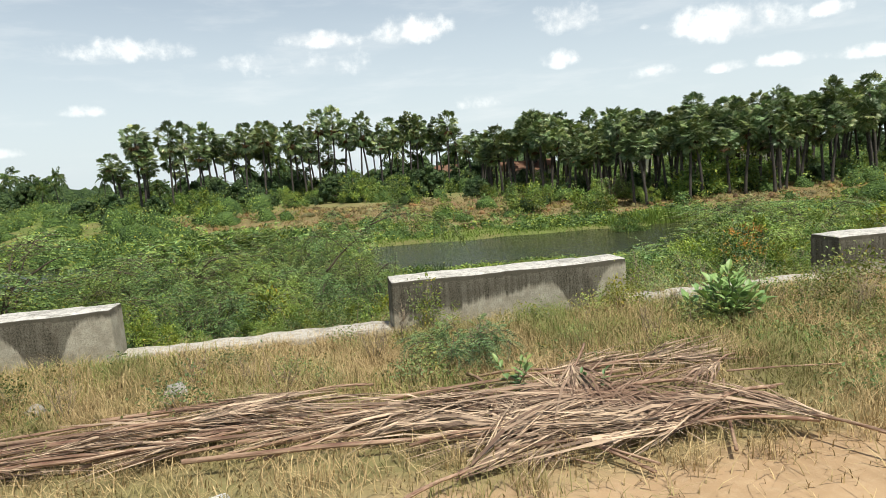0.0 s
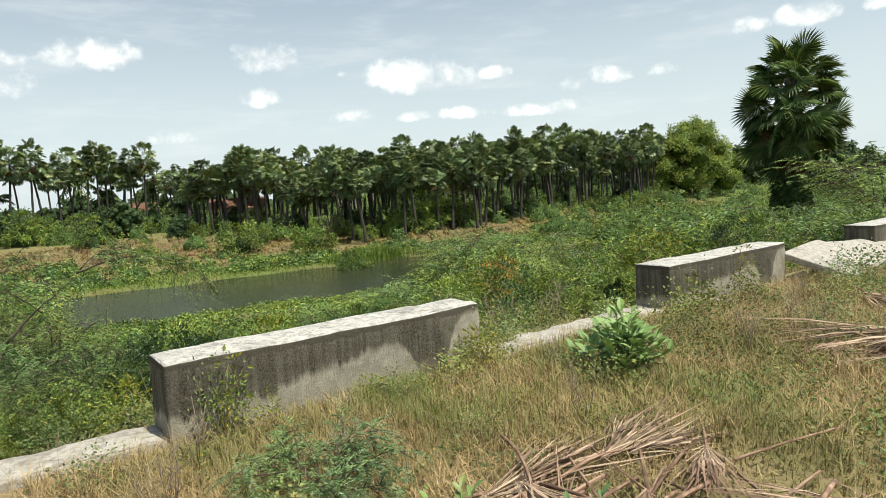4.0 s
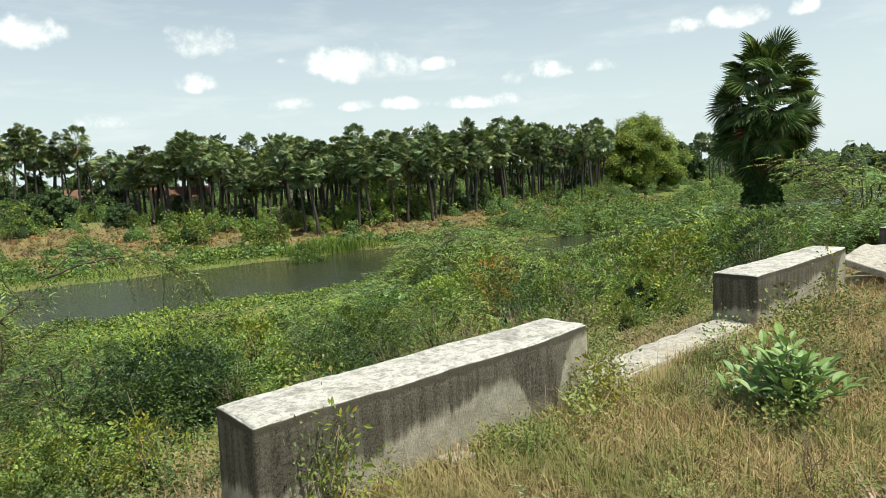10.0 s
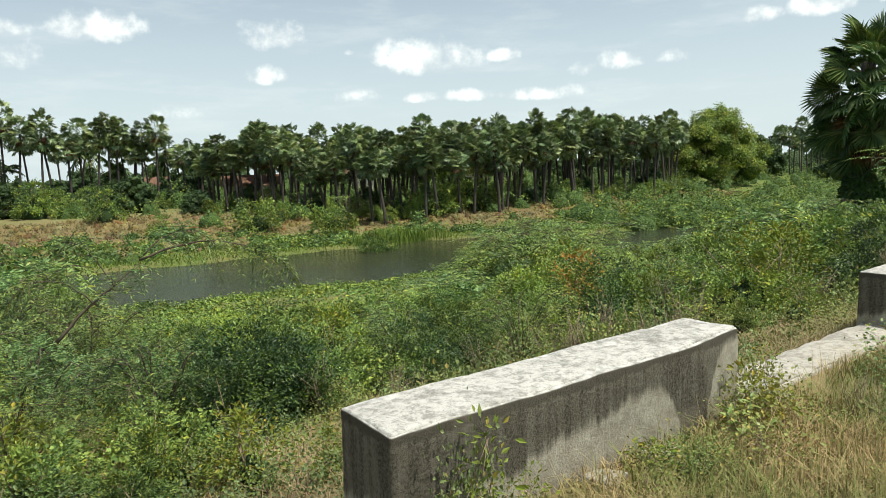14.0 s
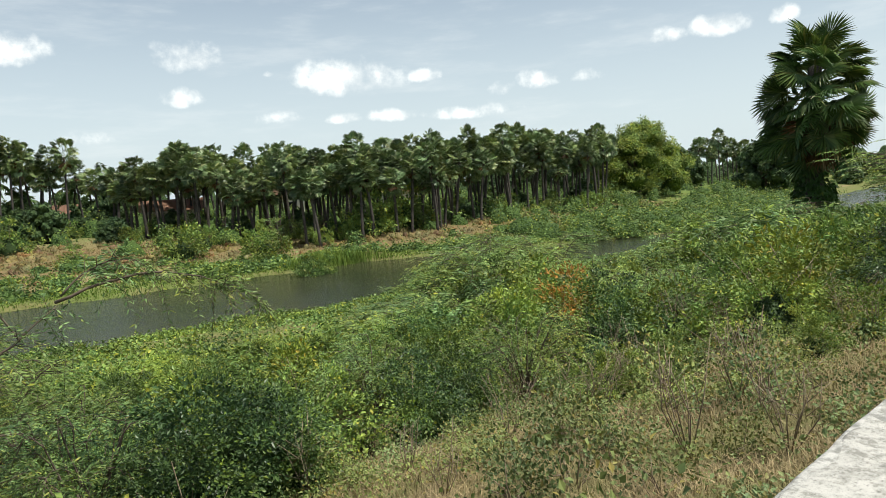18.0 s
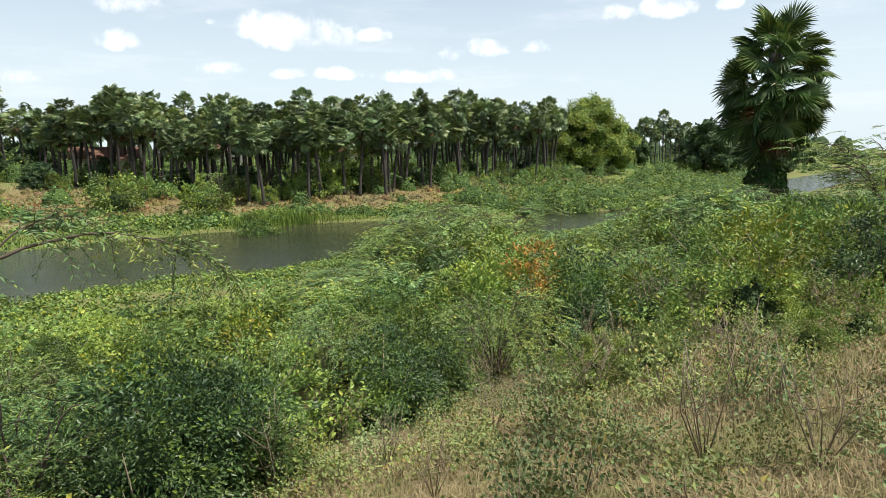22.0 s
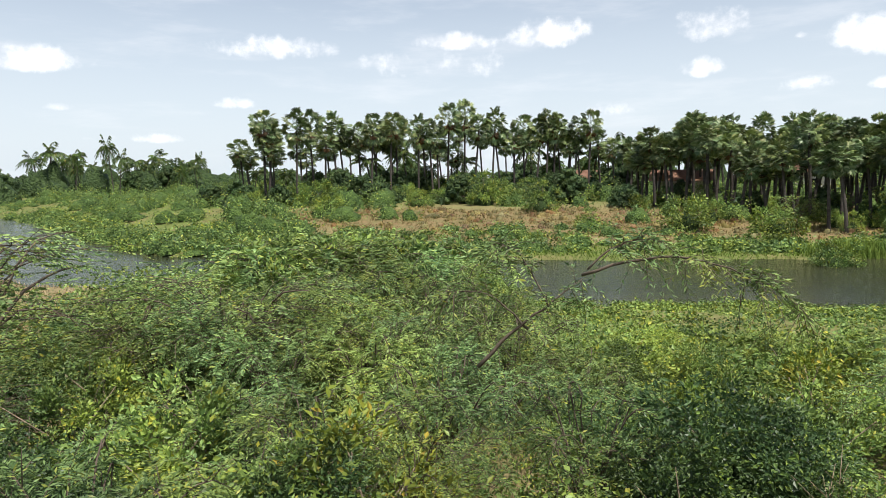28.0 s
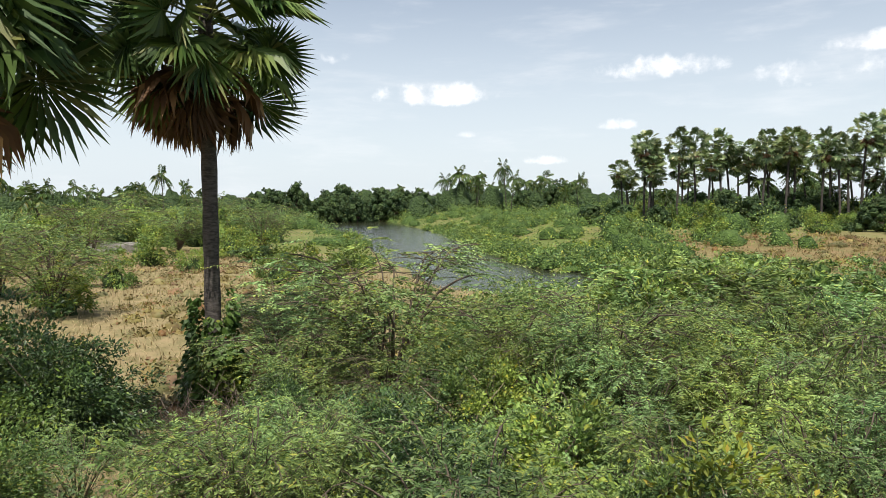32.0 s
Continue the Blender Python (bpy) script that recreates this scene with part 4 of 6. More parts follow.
def tree_proto(name, label, mat, seed, height=9.0, width=9.0, count=9000, leaf=0.32, clumps=90, trunk=0.3, group="broadleaf trees", low=0.25, heart=None):
    """A broad-leaved tree: trunk, limbs, and a crown of leaf clumps with gaps and an uneven outline."""
    r = np.random.default_rng(seed)
    root = thing(name, label, "tree", group)
    c = []
    lobes = []
    for k in range(26):
        a, up = k * 2.39996, (k + 0.5) / 26
        out = 0.40 * width * math.sqrt(max(1 - up ** 2.2, 0.0)) * r.uniform(0.75, 1.05) * (1 if up < 0.86 else 0.5)
        lobes.append((out * math.cos(a), out * math.sin(a), height * (low + 0.08 + (0.80 - low) * up) * r.uniform(0.9, 1.04), width * r.uniform(0.10, 0.19)))
    for k in range(clumps):
        lx, ly, lz, lr = lobes[k % 26]
        v = unit(r.normal(size=3))
        v[2] = abs(v[2]) if r.uniform() < 0.7 else v[2]
        c.append(np.array([lx, ly, lz]) + v * lr * r.uniform(0.75, 1.05))
    c = np.array(c)
    c[:, 2] = np.clip(c[:, 2], height * low, height)
    pick = r.integers(0, clumps, count)
    off = np.clip(r.normal(size=(count, 3)), -1.7, 1.7) * width * 0.021
    p = c[pick] + off
    way = unit(off) + r.normal(size=(count, 3)) * 0.5 + np.array([0, 0, -0.25])
    v = leaves(p, way, r.uniform(0.6, 1.2, count) * leaf, 0.55, 0.3, r)
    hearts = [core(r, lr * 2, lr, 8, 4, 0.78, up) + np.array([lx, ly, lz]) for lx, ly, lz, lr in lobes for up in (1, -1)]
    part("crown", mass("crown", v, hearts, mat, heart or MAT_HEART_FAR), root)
    fork = np.array([0.1, 0.05, height * 0.3])
    paths = [([(0, 0, -0.2), (0.05, 0, height * 0.15), tuple(fork)], trunk, trunk * 0.75)]
    for lx, ly, lz, lr in lobes:
        tip = np.array([lx, ly, lz])
        paths.append(([tuple(fork), tuple(fork * 0.5 + tip * 0.5 + r.normal(size=3) * 0.2), tuple(tip)], trunk * 0.45, trunk * 0.08))
    part("trunk", tubes("trunk", paths, MAT_BARK, 7), root)
    return root


def blades(name, xs, ys, height, mat, width=0.006, lean=0.35, seeds=0, z=None):
    """Grass: bent tapering blades at the places; one mesh."""
    r = np.random.default_rng(seeds)
    n = len(xs)
    h = r.uniform(0.45, 1.15, n) * height
    a = r.uniform(0, 6.283, n)
    l = np.abs(r.normal(size=n)) * lean * h
    zz = land(xs, ys) - 0.01 if z is None else z
    foot = np.stack([xs, ys, zz], 1)
    side = np.stack([-np.sin(a), np.cos(a), 0 * a], 1) * (width * r.uniform(0.6, 1.5, n))[:, None]
    tip = foot + np.stack([np.cos(a) * l, np.sin(a) * l, h], 1)
    mid = foot + np.stack([np.cos(a) * l * 0.3, np.sin(a) * l * 0.3, h * 0.6], 1)
    low = np.stack([foot - side, foot + side, mid + side * 0.8, mid - side * 0.8], 1)
    high = np.stack([mid - side * 0.8, mid + side * 0.8, tip + side * 0.2, tip - side * 0.2], 1)
    return quads(name, np.concatenate([low, high]), mat)


def scrub(name, label, spots, mat, per=110, leaf=0.34, seed=9, heart=None, fuzz=0.09):
    """Far thicket, too many to count: each spot (x, y, width, height) becomes a mound of leaf clumps; one mesh."""
    q = np.random.default_rng(seed)
    vs, hearts = [], []
    base_per = per
    for x, y, w, h in spots:
        per = int(base_per * min(max(0.8, (w / 2.8) ** 1.4), 2.4)) if heart is not False and fuzz > 0.05 else base_per
        c = unit(q.normal(size=(14, 3)))
        c[:, 2] = np.abs(c[:, 2])
        c = c * np.array([w / 2, w / 2, h * 0.9]) * q.uniform(0.6, 1.05, 14)[:, None]
        off = np.clip(q.normal(size=(per, 3)), -1.6, 1.6) * np.array([w, w, h]) * fuzz
        p = c[q.integers(0, 14, per)] + off
        p[:, 2] = np.maximum(p[:, 2], 0.02)
        way = unit(off) + q.normal(size=(per, 3)) * 0.5 + np.array([0, 0, -0.2])
        foot = np.array([x, y, float(land(x, y)) - 0.05])
        vs.append(leaves(p + foot, way, q.uniform(0.6, 1.2, per) * leaf, 0.6, 0.3, q))
        # core of each mound, coloured dark as the shade behind its leaves
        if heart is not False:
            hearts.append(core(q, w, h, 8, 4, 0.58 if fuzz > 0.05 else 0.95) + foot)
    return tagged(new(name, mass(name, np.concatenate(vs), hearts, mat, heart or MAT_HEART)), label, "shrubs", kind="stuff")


def bough(root, start, end, rise, sag, seed, mat, count=30, leaf=0.11, radius=0.018):
    """A long arching branch with hanging feathery side twigs."""
    q = np.random.default_rng(seed)
    a, b = np.array(start, float), np.array(end, float)
    t = np.linspace(0, 1, 14)
    pts = a + (b - a) * t[:, None] + np.array([0, 0, 1.0]) * (rise * np.sin(t * math.pi) - sag * t ** 3)[:, None] + np.cumsum(q.normal(size=(14, 3)) * 0.012, 0)
    paths, vs = [(pts, radius, 0.003)], []
    for k in range(count):
        s = q.uniform(0.3, 1.0)
        i = min(int(s * 13), 12)
        base = pts[i] + (pts[i + 1] - pts[i]) * (s * 13 - i)
        way = unit(unit(pts[i + 1] - pts[i]) * 0.6 + q.normal(size=3) * 0.6)
        ln = q.uniform(0.2, 0.42)
        st = np.linspace(0.1, 1, 8)
        tw = base + way * ln * st[:, None] + np.array([0, 0, -0.5]) * (st[:, None] ** 2) * ln
        paths.append((np.vstack([base, tw[3], tw[7]]), 0.004, 0.0015))
        side = unit(np.cross(way, (0, 0, 1.0)))
        for sgn in (-1, 1):
            vs.append(leaves(tw, way * 0.5 + sgn * side * 0.8 + q.normal(size=(8, 3)) * 0.25 + np.array([0, 0, -0.3]), q.uniform(0.7, 1.2, 8) * leaf, 0.24, 0.2, q))
    tagged(part("bough", tubes("bough", paths, MAT_BARK, 5), root), kind="stuff")
    part("foliage", quads("foliage", np.concatenate(vs), mat), root)


EYE = (-0.95, 0.4)


def polar(az, d):
    return EYE[0] + d * math.sin(radians(az)), EYE[1] + d * math.cos(radians(az))

# ---- far bank: palmyra grove ----
grove = [palmyra_proto(100 + k, h, s) for k, (h, s) in enumerate([(6.9, 1.35), (6.4, 1.25), (7.4, 1.4), (6.7, 1.45), (5.9, 1.25), (7.1, 1.3)])]
r = np.random.default_rng(31)


def plant_palm(az, d, k, scale=1.0, tall=1.0):
    x, y = polar(az, d)
    place_copy(grove[k % 6], stand(x, y, float(land(x, y)) - 0.05, r.uniform(0, 360), scale, r.normal() * 1.5, tall))


# the dense stand, front rows to back rows
k = 0
for az in np.arange(16.2, 56.6, 0.78):
    front = np.interp(az, [16, 24, 32, 40, 48, 56], [66, 60, 57, 60, 67, 80])
    for row in range(4):
        d = front + row * 5.2 + r.uniform(-2.4, 2.4)
        tall = np.interp(az, [16, 18, 20.5, 25, 30, 40, 56], [0.60, 0.72, 0.78, 0.70, 0.73, 0.76, 0.86]) * r.uniform(0.9, 1.05) * (d / front) ** 0.6
        plant_palm(az + r.normal() * 0.45, d, k, r.uniform(0.9, 1.1), tall * 1.15 * r.uniform(0.86, 1.03))
        k += 1
# the open row beyond the bend: heading, distance, top above the eye in degrees
LONE = [(-20.8, 84, 5.0), (-20.0, 86, 4.2), (-18.4, 77, 7.2), (-17.6, 80, 6.4), (-18.0, 76, 5.2), (-15.2, 78, 7.3), (-14.6, 84, 5.0), (-12.9, 79, 7.3), (-11.8, 77, 5.6), (-10.4, 80, 7.0), (-9.7, 82, 6.4), (-8.3, 80, 6.2), (-7.2, 78, 6.9), (-6.4, 83, 6.2),
        (-4.8, 79, 6.8), (-3.9, 82, 6.9), (-4.4, 86, 5.8), (-1.3, 80, 6.6), (-0.6, 84, 5.8), (0.7, 81, 6.4), (1.6, 84, 5.6), (3.2, 88, 4.2), (3.0, 84, 7.6), (4.0, 86, 7.9), (4.6, 83, 6.8), (5.9, 84, 7.2), (6.6, 88, 6.4), (7.8, 84, 5.8),
        (8.7, 86, 6.9), (9.6, 84, 6.9), (10.4, 84, 7.3), (11.0, 85, 7.1), (11.7, 88, 6.2), (12.4, 86, 5.6), (13.0, 86, 6.8), (14.3, 84, 7.5), (15.0, 86, 5.8), (15.8, 82, 5.0)]
LONE += [(az + 0.55, d + 7, top - 0.9) for az, d, top in LONE[::2]]
lone = [palmyra_proto(160 + k, h, 1.75, 50) for k, h in enumerate([9.5, 8.5, 10.3, 9.0])]
for k, (az, d, top) in enumerate(LONE):
    top -= np.interp(az, [-20, -5, 4, 14], [1.6, 1.35, 1.4, 2.0])
    az = np.interp(az, [-20.8, -18.2, -15.2, -12.9, -10.2, -8.0, -4.5, -1.2, 3.2, 4.5, 6.0, 8.7, 10.5, 14.3, 16.0], [-17.6, -15.6, -13.0, -11.4, -9.2, -6.9, -4.3, -2.0, 0.6, 2.6, 4.4, 7.0, 9.0, 12.4, 14.8])
    az += np.interp(az, [-18, -5], [0.9, 0.0])
    x, y = polar(az, d)
    total = 1.55 + d * math.tan(radians(top)) - float(land(x, y))
    s = r.uniform(0.92, 1.06)
    place_copy(lone[k % 4], stand(x, y, float(land(x, y)) - 0.05, r.uniform(0, 360), s, r.normal() * 2, total / ([9.5, 8.5, 10.3, 9.0][k % 4] + 1.9) / s))
# far rows past the round tree, and palms on the bund in the distance
for k, (az, d, h) in enumerate([(63.6, 128, 0.95), (64.4, 132, 0.85), (65.0, 126, 1.02), (65.6, 135, 0.95), (66.3, 130, 1.0), (67.0, 140, 0.9), (64.8, 142, 0.95), (66.8, 150, 1.0), (63.2, 134, 0.9), (64.1, 138, 0.95), (65.3, 139, 0.9), (66.0, 136, 0.95), (67.6, 134, 0.85), (68.3, 140, 0.8),
                                (86.9, 78, 0.85), (87.8, 74, 0.80), (87.3, 84, 0.72), (90.3, 70, 0.98), (92.0, 92, 0.9), (84.6, 150, 0.7), (83.6, 100, 0.5), (82.4, 120, 0.5)]):
    plant_palm(az, d, k, 0.95, h * (1.15 if az < 70 else 1.42))

coco = [coconut_proto(300 + k, h, s) for k, (h, s) in enumerate([(5.2, 1.2), (6.4, 1.3), (4.4, 1.1)])]
for k, (az, d, s) in enumerate([(-6.0, 84, 1.0), (-3.0, 88, 1.0), (-1.4, 86, 0.9), (1.6, 90, 1.0), (6.8, 90, 1.1), (9.3, 92, 1.1), (12.6, 94, 1.15), (15.2, 92, 1.1), (16.2, 96, 1.1), (20.5, 95, 1.1), (23.0, 98, 1.1), (-13.6, 95, 0.8), (-16.0, 98, 0.8),
                                (-30.8, 185, 1.5), (-29.6, 190, 1.5), (-29.0, 182, 1.4), (-31.4, 192, 1.3), (-25.4, 190, 1.3), (-24.6, 184, 1.4), (-23.3, 195, 1.4), (-22.2, 186, 1.5), (-21.4, 192, 1.3), (-27.0, 200, 1.1),
                                (-63.2, 62, 1.0), (-57.5, 150, 1.2), (-56.4, 155, 1.1), (-55.5, 160, 1.0), (-52.0, 170, 1.0), (-60.5, 150, 1.0), (-34.0, 260, 1.3), (-36.0, 280, 1.3)]):
    x, y = polar(az, d)
    s *= 0.85 if az < -40 else 0.95
    place_copy(coco[k % 3], stand(x, y, float(land(x, y)) - 0.05, k * 77, s, 0, 1.12 if az < -20 else 1.0))

q = np.random.default_rng(321)
for k in range(64):
    az, d = q.uniform(-72, -16.5), q.uniform(135, 230)
    x, y = polar(az, d)
    if not (np.interp(x, NEAR_X, NEAR_Y) - 5 < y < np.interp(x, FAR_X, FAR_Y) + 5 or -51 < az < -41.5):
        place_copy(coco[k % 3], stand(x, y, float(land(x, y)) - 0.05, k * 77, q.uniform(0.6, 0.9), 0, q.uniform(1.4, 2.0)))

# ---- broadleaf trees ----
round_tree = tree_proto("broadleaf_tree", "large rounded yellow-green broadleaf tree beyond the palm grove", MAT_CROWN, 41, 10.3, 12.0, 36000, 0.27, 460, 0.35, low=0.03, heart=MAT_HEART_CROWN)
x, y = polar(58.8, 98)
place_copy(round_tree, stand(x, y, float(land(x, y)) - 0.3, 20, 1.13, 0, 0.95))
wood = [tree_proto("woodland_tree", "dark green broadleaf tree in the far tree line", MAT_FAR, 50 + k, h, w, 3600, 0.5, 60, 0.2, "far tree line", 0.08) for k, (h, w) in enumerate([(6.0, 7.0), (7.5, 7.5), (5.0, 6.5)])]
for k in range(150):
    az = r.uniform(-72, -19) if k < 80 else (r.uniform(-19, 62) if k < 108 else r.uniform(62, 92))
    d = r.uniform(190, 330) if k < 80 else (r.uniform(105, 150) if k < 108 else r.uniform(150, 280))
    x, y = polar(az, d)
    yn, yf = np.interp(x, NEAR_X, NEAR_Y), np.interp(x, FAR_X, FAR_Y)
    if yn - 6 < y < yf + 6:
        continue
    place_copy(wood[k % 3], stand(x, y, float(land(x, y)) - 0.4, r.uniform(0, 360), r.uniform(0.7, 1.15)))
for az, d, s in [(68.4, 115, 1.25), (69.6, 125, 1.1), (70.6, 140, 1.0), (-40.5, 190, 1.5), (-42, 200, 1.3), (62.4, 120, 1.0)]:
    x, y = polar(az, d)
    place_copy(wood[1], stand(x, y, float(land(x, y)) - 0.4, az * 7, s))

# trees where the river goes out of sight
for k, (az, d, s, tall) in enumerate([(-47.6, 165, 0.95, 1.0), (-46.6, 160, 1.05, 1.0), (-45.8, 168, 1.0, 1.05), (-44.5, 158, 0.85, 1.5), (-44.0, 165, 0.8, 1.2), (-42.4, 168, 0.9, 1.15), (-41.4, 160, 0.95, 1.1), (-40.6, 170, 0.8, 1.2),
                                      (-39.4, 160, 0.85, 1.25), (-38.4, 164, 0.8, 1.2), (-37.4, 170, 1.1, 1.05), (-36.2, 166, 0.95, 1.1), (-34.9, 172, 0.85, 1.1), (-33.6, 176, 0.8, 1.0), (-24.8, 160, 0.8, 1.0), (-22.6, 158, 0.85, 1.05), (-20.9, 162, 0.8, 1.0)]):
    x, y = polar(az, d)
    place_copy(wood[(1, 1, 0)[k % 3]], stand(x, y, float(land(x, y)) - 0.3, az * 67, s * (1.2 if k % 3 == 2 else 1), 0, tall))

# ---- shrubs ----
GREEN, DARKG, FEATH = "bright green leafy shrub on the river slope", "dense dark green shrub with glossy leaves", "grey-green thorn bush with arching feathery branches"
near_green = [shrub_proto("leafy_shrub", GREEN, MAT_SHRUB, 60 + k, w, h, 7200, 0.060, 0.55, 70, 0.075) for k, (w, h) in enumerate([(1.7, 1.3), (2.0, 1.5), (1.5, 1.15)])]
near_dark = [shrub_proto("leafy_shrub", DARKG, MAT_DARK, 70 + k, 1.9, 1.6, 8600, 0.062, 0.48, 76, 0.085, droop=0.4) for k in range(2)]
near_yellow = [shrub_proto("leafy_shrub", "shrub with yellowing leaves among the green ones", MAT_YELLOW, 80, 1.3, 1.1, 1200, 0.085, 0.45, 24, 0.11)]
near_orange = [shrub_proto("leafy_shrub", "half-withered shrub with orange-brown leaves", MAT_ORANGE, 85, 0.9, 1.6, 1200, 0.085, 0.5, 26, 0.13, heart=0)]
near_feather = [feather_proto("thorn_bush", FEATH, MAT_FEATHER, 90 + k, w, h, 28, 0.062, 221, rows=13) for k, (w, h) in enumerate([(2.4, 1.7), (2.8, 2.0), (2.2, 1.5)])]
far_green = [shrub_proto("river_shrub", "green shrub by the river", MAT_SHRUB, 110 + k, 2.6, 2.0, 2400, 0.15, 0.55, 48, 0.13, 8, group="shrubs by the river") for k in range(3)]
far_feather = [feather_proto("thorn_bush", "feathery green thorn bush near the water", MAT_FEATHER, 120 + k, 3.2, 1.9, 22, 0.16, 91, group="thorn bushes by the water") for k in range(2)]
herbs = [shrub_proto("herb", "low greyish green weed among dry grass", MAT_HERB, 130 + k, 0.6, 0.5, 520, 0.036, 0.75, 22, 0.10, 8, 0.1, "weeds on the slope", 0) for k in range(3)]
HEIGHTS = {}
for protos, hs in ((near_green, (1.3, 1.5, 1.15)), (near_dark, (1.6, 1.6)), (near_yellow, (1.1,)), (near_orange, (1.5,)), (near_feather, (1.7, 2.0, 1.5)), (far_green, (2.0,) * 3), (far_feather, (1.9,) * 2), (herbs, (0.5,) * 3)):
    for ob, h in zip(protos, hs):
        HEIGHTS[ob.name] = h * 1.05

# the sky line of the thicket below the eye's level, by heading
DEP_AZ = [-75, -62, -50, -45, -40, -36, -33, -30, -27, -22, -19, -8, 1, 5, 10, 16, 20, 24, 28, 32, 35, 37, 40, 44, 48, 50.5, 54, 57, 60.5, 65, 69, 74, 78, 90]
DEP = [17.0, 17.0, 17.5, 17.0, 16.5, 15.5, 13.0, 9.0, 6.8, 7.6, 5.0, 5.4, 6.0, 7.5, 8.6, 10.3, 11.2, 10.3, 9.0, 8.0, 7.4, 6.0, 4.1, 4.8, 5.5, 7.4, 7.9, 7.3, 6.7, 4.6, 3.8, 1.4, 0.6, 0.4]
# the same, from the road
ROAD = (-0.65, -6.86)
ROAD_AZ = [-30, -22, -15, -11, 0, 4, 16, 26, 30, 34, 50]
ROAD_DEP = [6, 7.6, 6.2, 3.6, 3.6, 8.6, 8.8, 8.3, 7.6, 5.2, 3.5]


def room(x, y):
    """How tall a plant may be there."""
    least = 9.0
    for (ex, ey), heads, deps in ((EYE, DEP_AZ, DEP), (ROAD, ROAD_AZ, ROAD_DEP)):
        az = math.degrees(math.atan2(x - ex, y - ey))
        least = min(least, 1.6 - math.hypot(x - ex, y - ey) * math.tan(radians(float(np.interp(az, heads, deps)))))
    return least - float(land(x, y))


def scatter(protos, x, y, s=1.0, tall=1.0, sink=0.06):
    return place_copy(protos[int(r.integers(0, len(protos)))], stand(x, y, float(land(x, y)) - sink, r.uniform(0, 360), s, r.normal() * 3, tall))


def grow(protos, x, y, height, least=0.4):
    """A plant of that height, or as tall as there is room for."""
    h = min(height, room(x, y))
    if h < least:
        return
    proto = protos[int(r.integers(0, len(protos)))]
    s = h / HEIGHTS[proto.name.split(".")[0] if proto.name not in HEIGHTS else proto.name]
    wide = max(s, 0.55 * height / HEIGHTS[proto.name])
    place_copy(proto, stand(x, y, float(land(x, y)) - 0.05, r.uniform(0, 360), wide, r.normal() * 3, s / wide))


FIRST_X, FIRST_Y = [-9, -2, 0, 2, 5, 7.6, 8.8, 9.8, 14, 50], [2.2, 2.6, 4.6, 5.5, 6.2, 5.7, 3.6, 1.9, 1.3, 1.0]
# belt between the slope and the water
r = np.random.default_rng(55)
for gx in np.arange(-7, 46, 1.5):
    for gy in np.arange(2.2, 24.5, 1.5):
        x, y = gx + r.uniform(-0.65, 0.65), gy + r.uniform(-0.65, 0.65)
        yn = np.interp(x, NEAR_X, NEAR_Y)
        d = math.hypot(x - EYE[0], y - EYE[1])
        far_off = d > 17
        if math.hypot(x - 1.5, y - 5.2) < 1.25 or y < np.interp(x, FIRST_X, FIRST_Y) or y > yn - 0.3 or (far_off and r.uniform() < 0.38) or (x < -6 and y > 9):
            continue
        q = r.uniform()
        tallest = np.interp(d, [2, 5, 9, 14, 20, 30, 50], [0.9, 1.35, 1.7, 1.9, 2.1, 2.3, 2.5]) * r.uniform(0.72, 1.12)
        if 8 < d < 13.4 and 50.5 < math.degrees(math.atan2(x - EYE[0], y - EYE[1])) < 57:
            tallest = min(tallest, 1.6 - d * 0.21 - float(land(x, y)))
        if far_off:
            grow(far_feather if q < 0.45 else far_green, x, y, tallest)
        elif x < 0.5 and q < 0.74 or q < 0.2:
            grow(near_feather, x, y, tallest * 1.05)
        elif q < 0.86:
            grow(near_green, x, y, tallest)
        elif q < 0.885:
            grow(near_yellow, x, y, tallest * 0.9)
        else:
            grow(near_dark, x, y, tallest)
for x, y, s in [(1.6, 6.1, 1.0), (1.0, 5.7, 0.8), (2.3, 6.6, 0.85), (2.1, 5.9, 0.7)]:
    scatter(near_dark, x, y, s)
for x, y, s in [(9.8, 8.2, 1.3), (10.2, 8.1, 1.05), (9.6, 7.7, 0.8)]:
    scatter(near_orange, x, y, s)
# leafy understorey that closes the thicket between the bushes
spots = []
for k in range(620):
    x, y = r.uniform(-6, 24), r.uniform(2.4, 15)
    d = math.hypot(x - EYE[0], y - EYE[1])
    if y < np.interp(x, FIRST_X, FIRST_Y) + 0.25 or d > 15 or y > np.interp(x, NEAR_X, NEAR_Y) - 1:
        continue
    h = min(max(room(x, y), 0.25), 0.95) * r.uniform(0.7, 1.1)
    spots.append((x, y, r.uniform(0.9, 1.7), h))
scrub("thicket_understorey", "low leafy green growth between the shrubs on the slope", spots, MAT_SHRUB, 330, 0.075, 23, False)
# fresh weeds and yellow sprigs low under the wall
for k in range(60):
    x, y = r.uniform(-8, 0.8), r.uniform(0.9, 3.4)
    q = r.uniform()
    scatter(herbs if q < 0.55 else (near_green if q < 0.88 else near_yellow), x, y, (r.uniform(0.35, 0.6) if y < 2 else r.uniform(0.45, 0.7)) * (1.5 if q < 0.55 else 0.8), 1.0, 0.02)
for x, y, s in [(-6.6, 5.6, 0.6), (-7.4, 6.6, 0.75), (-5.4, 5.0, 0.5), (-8.3, 7.2, 0.7)]:
    scatter(near_dark, x, y, s)
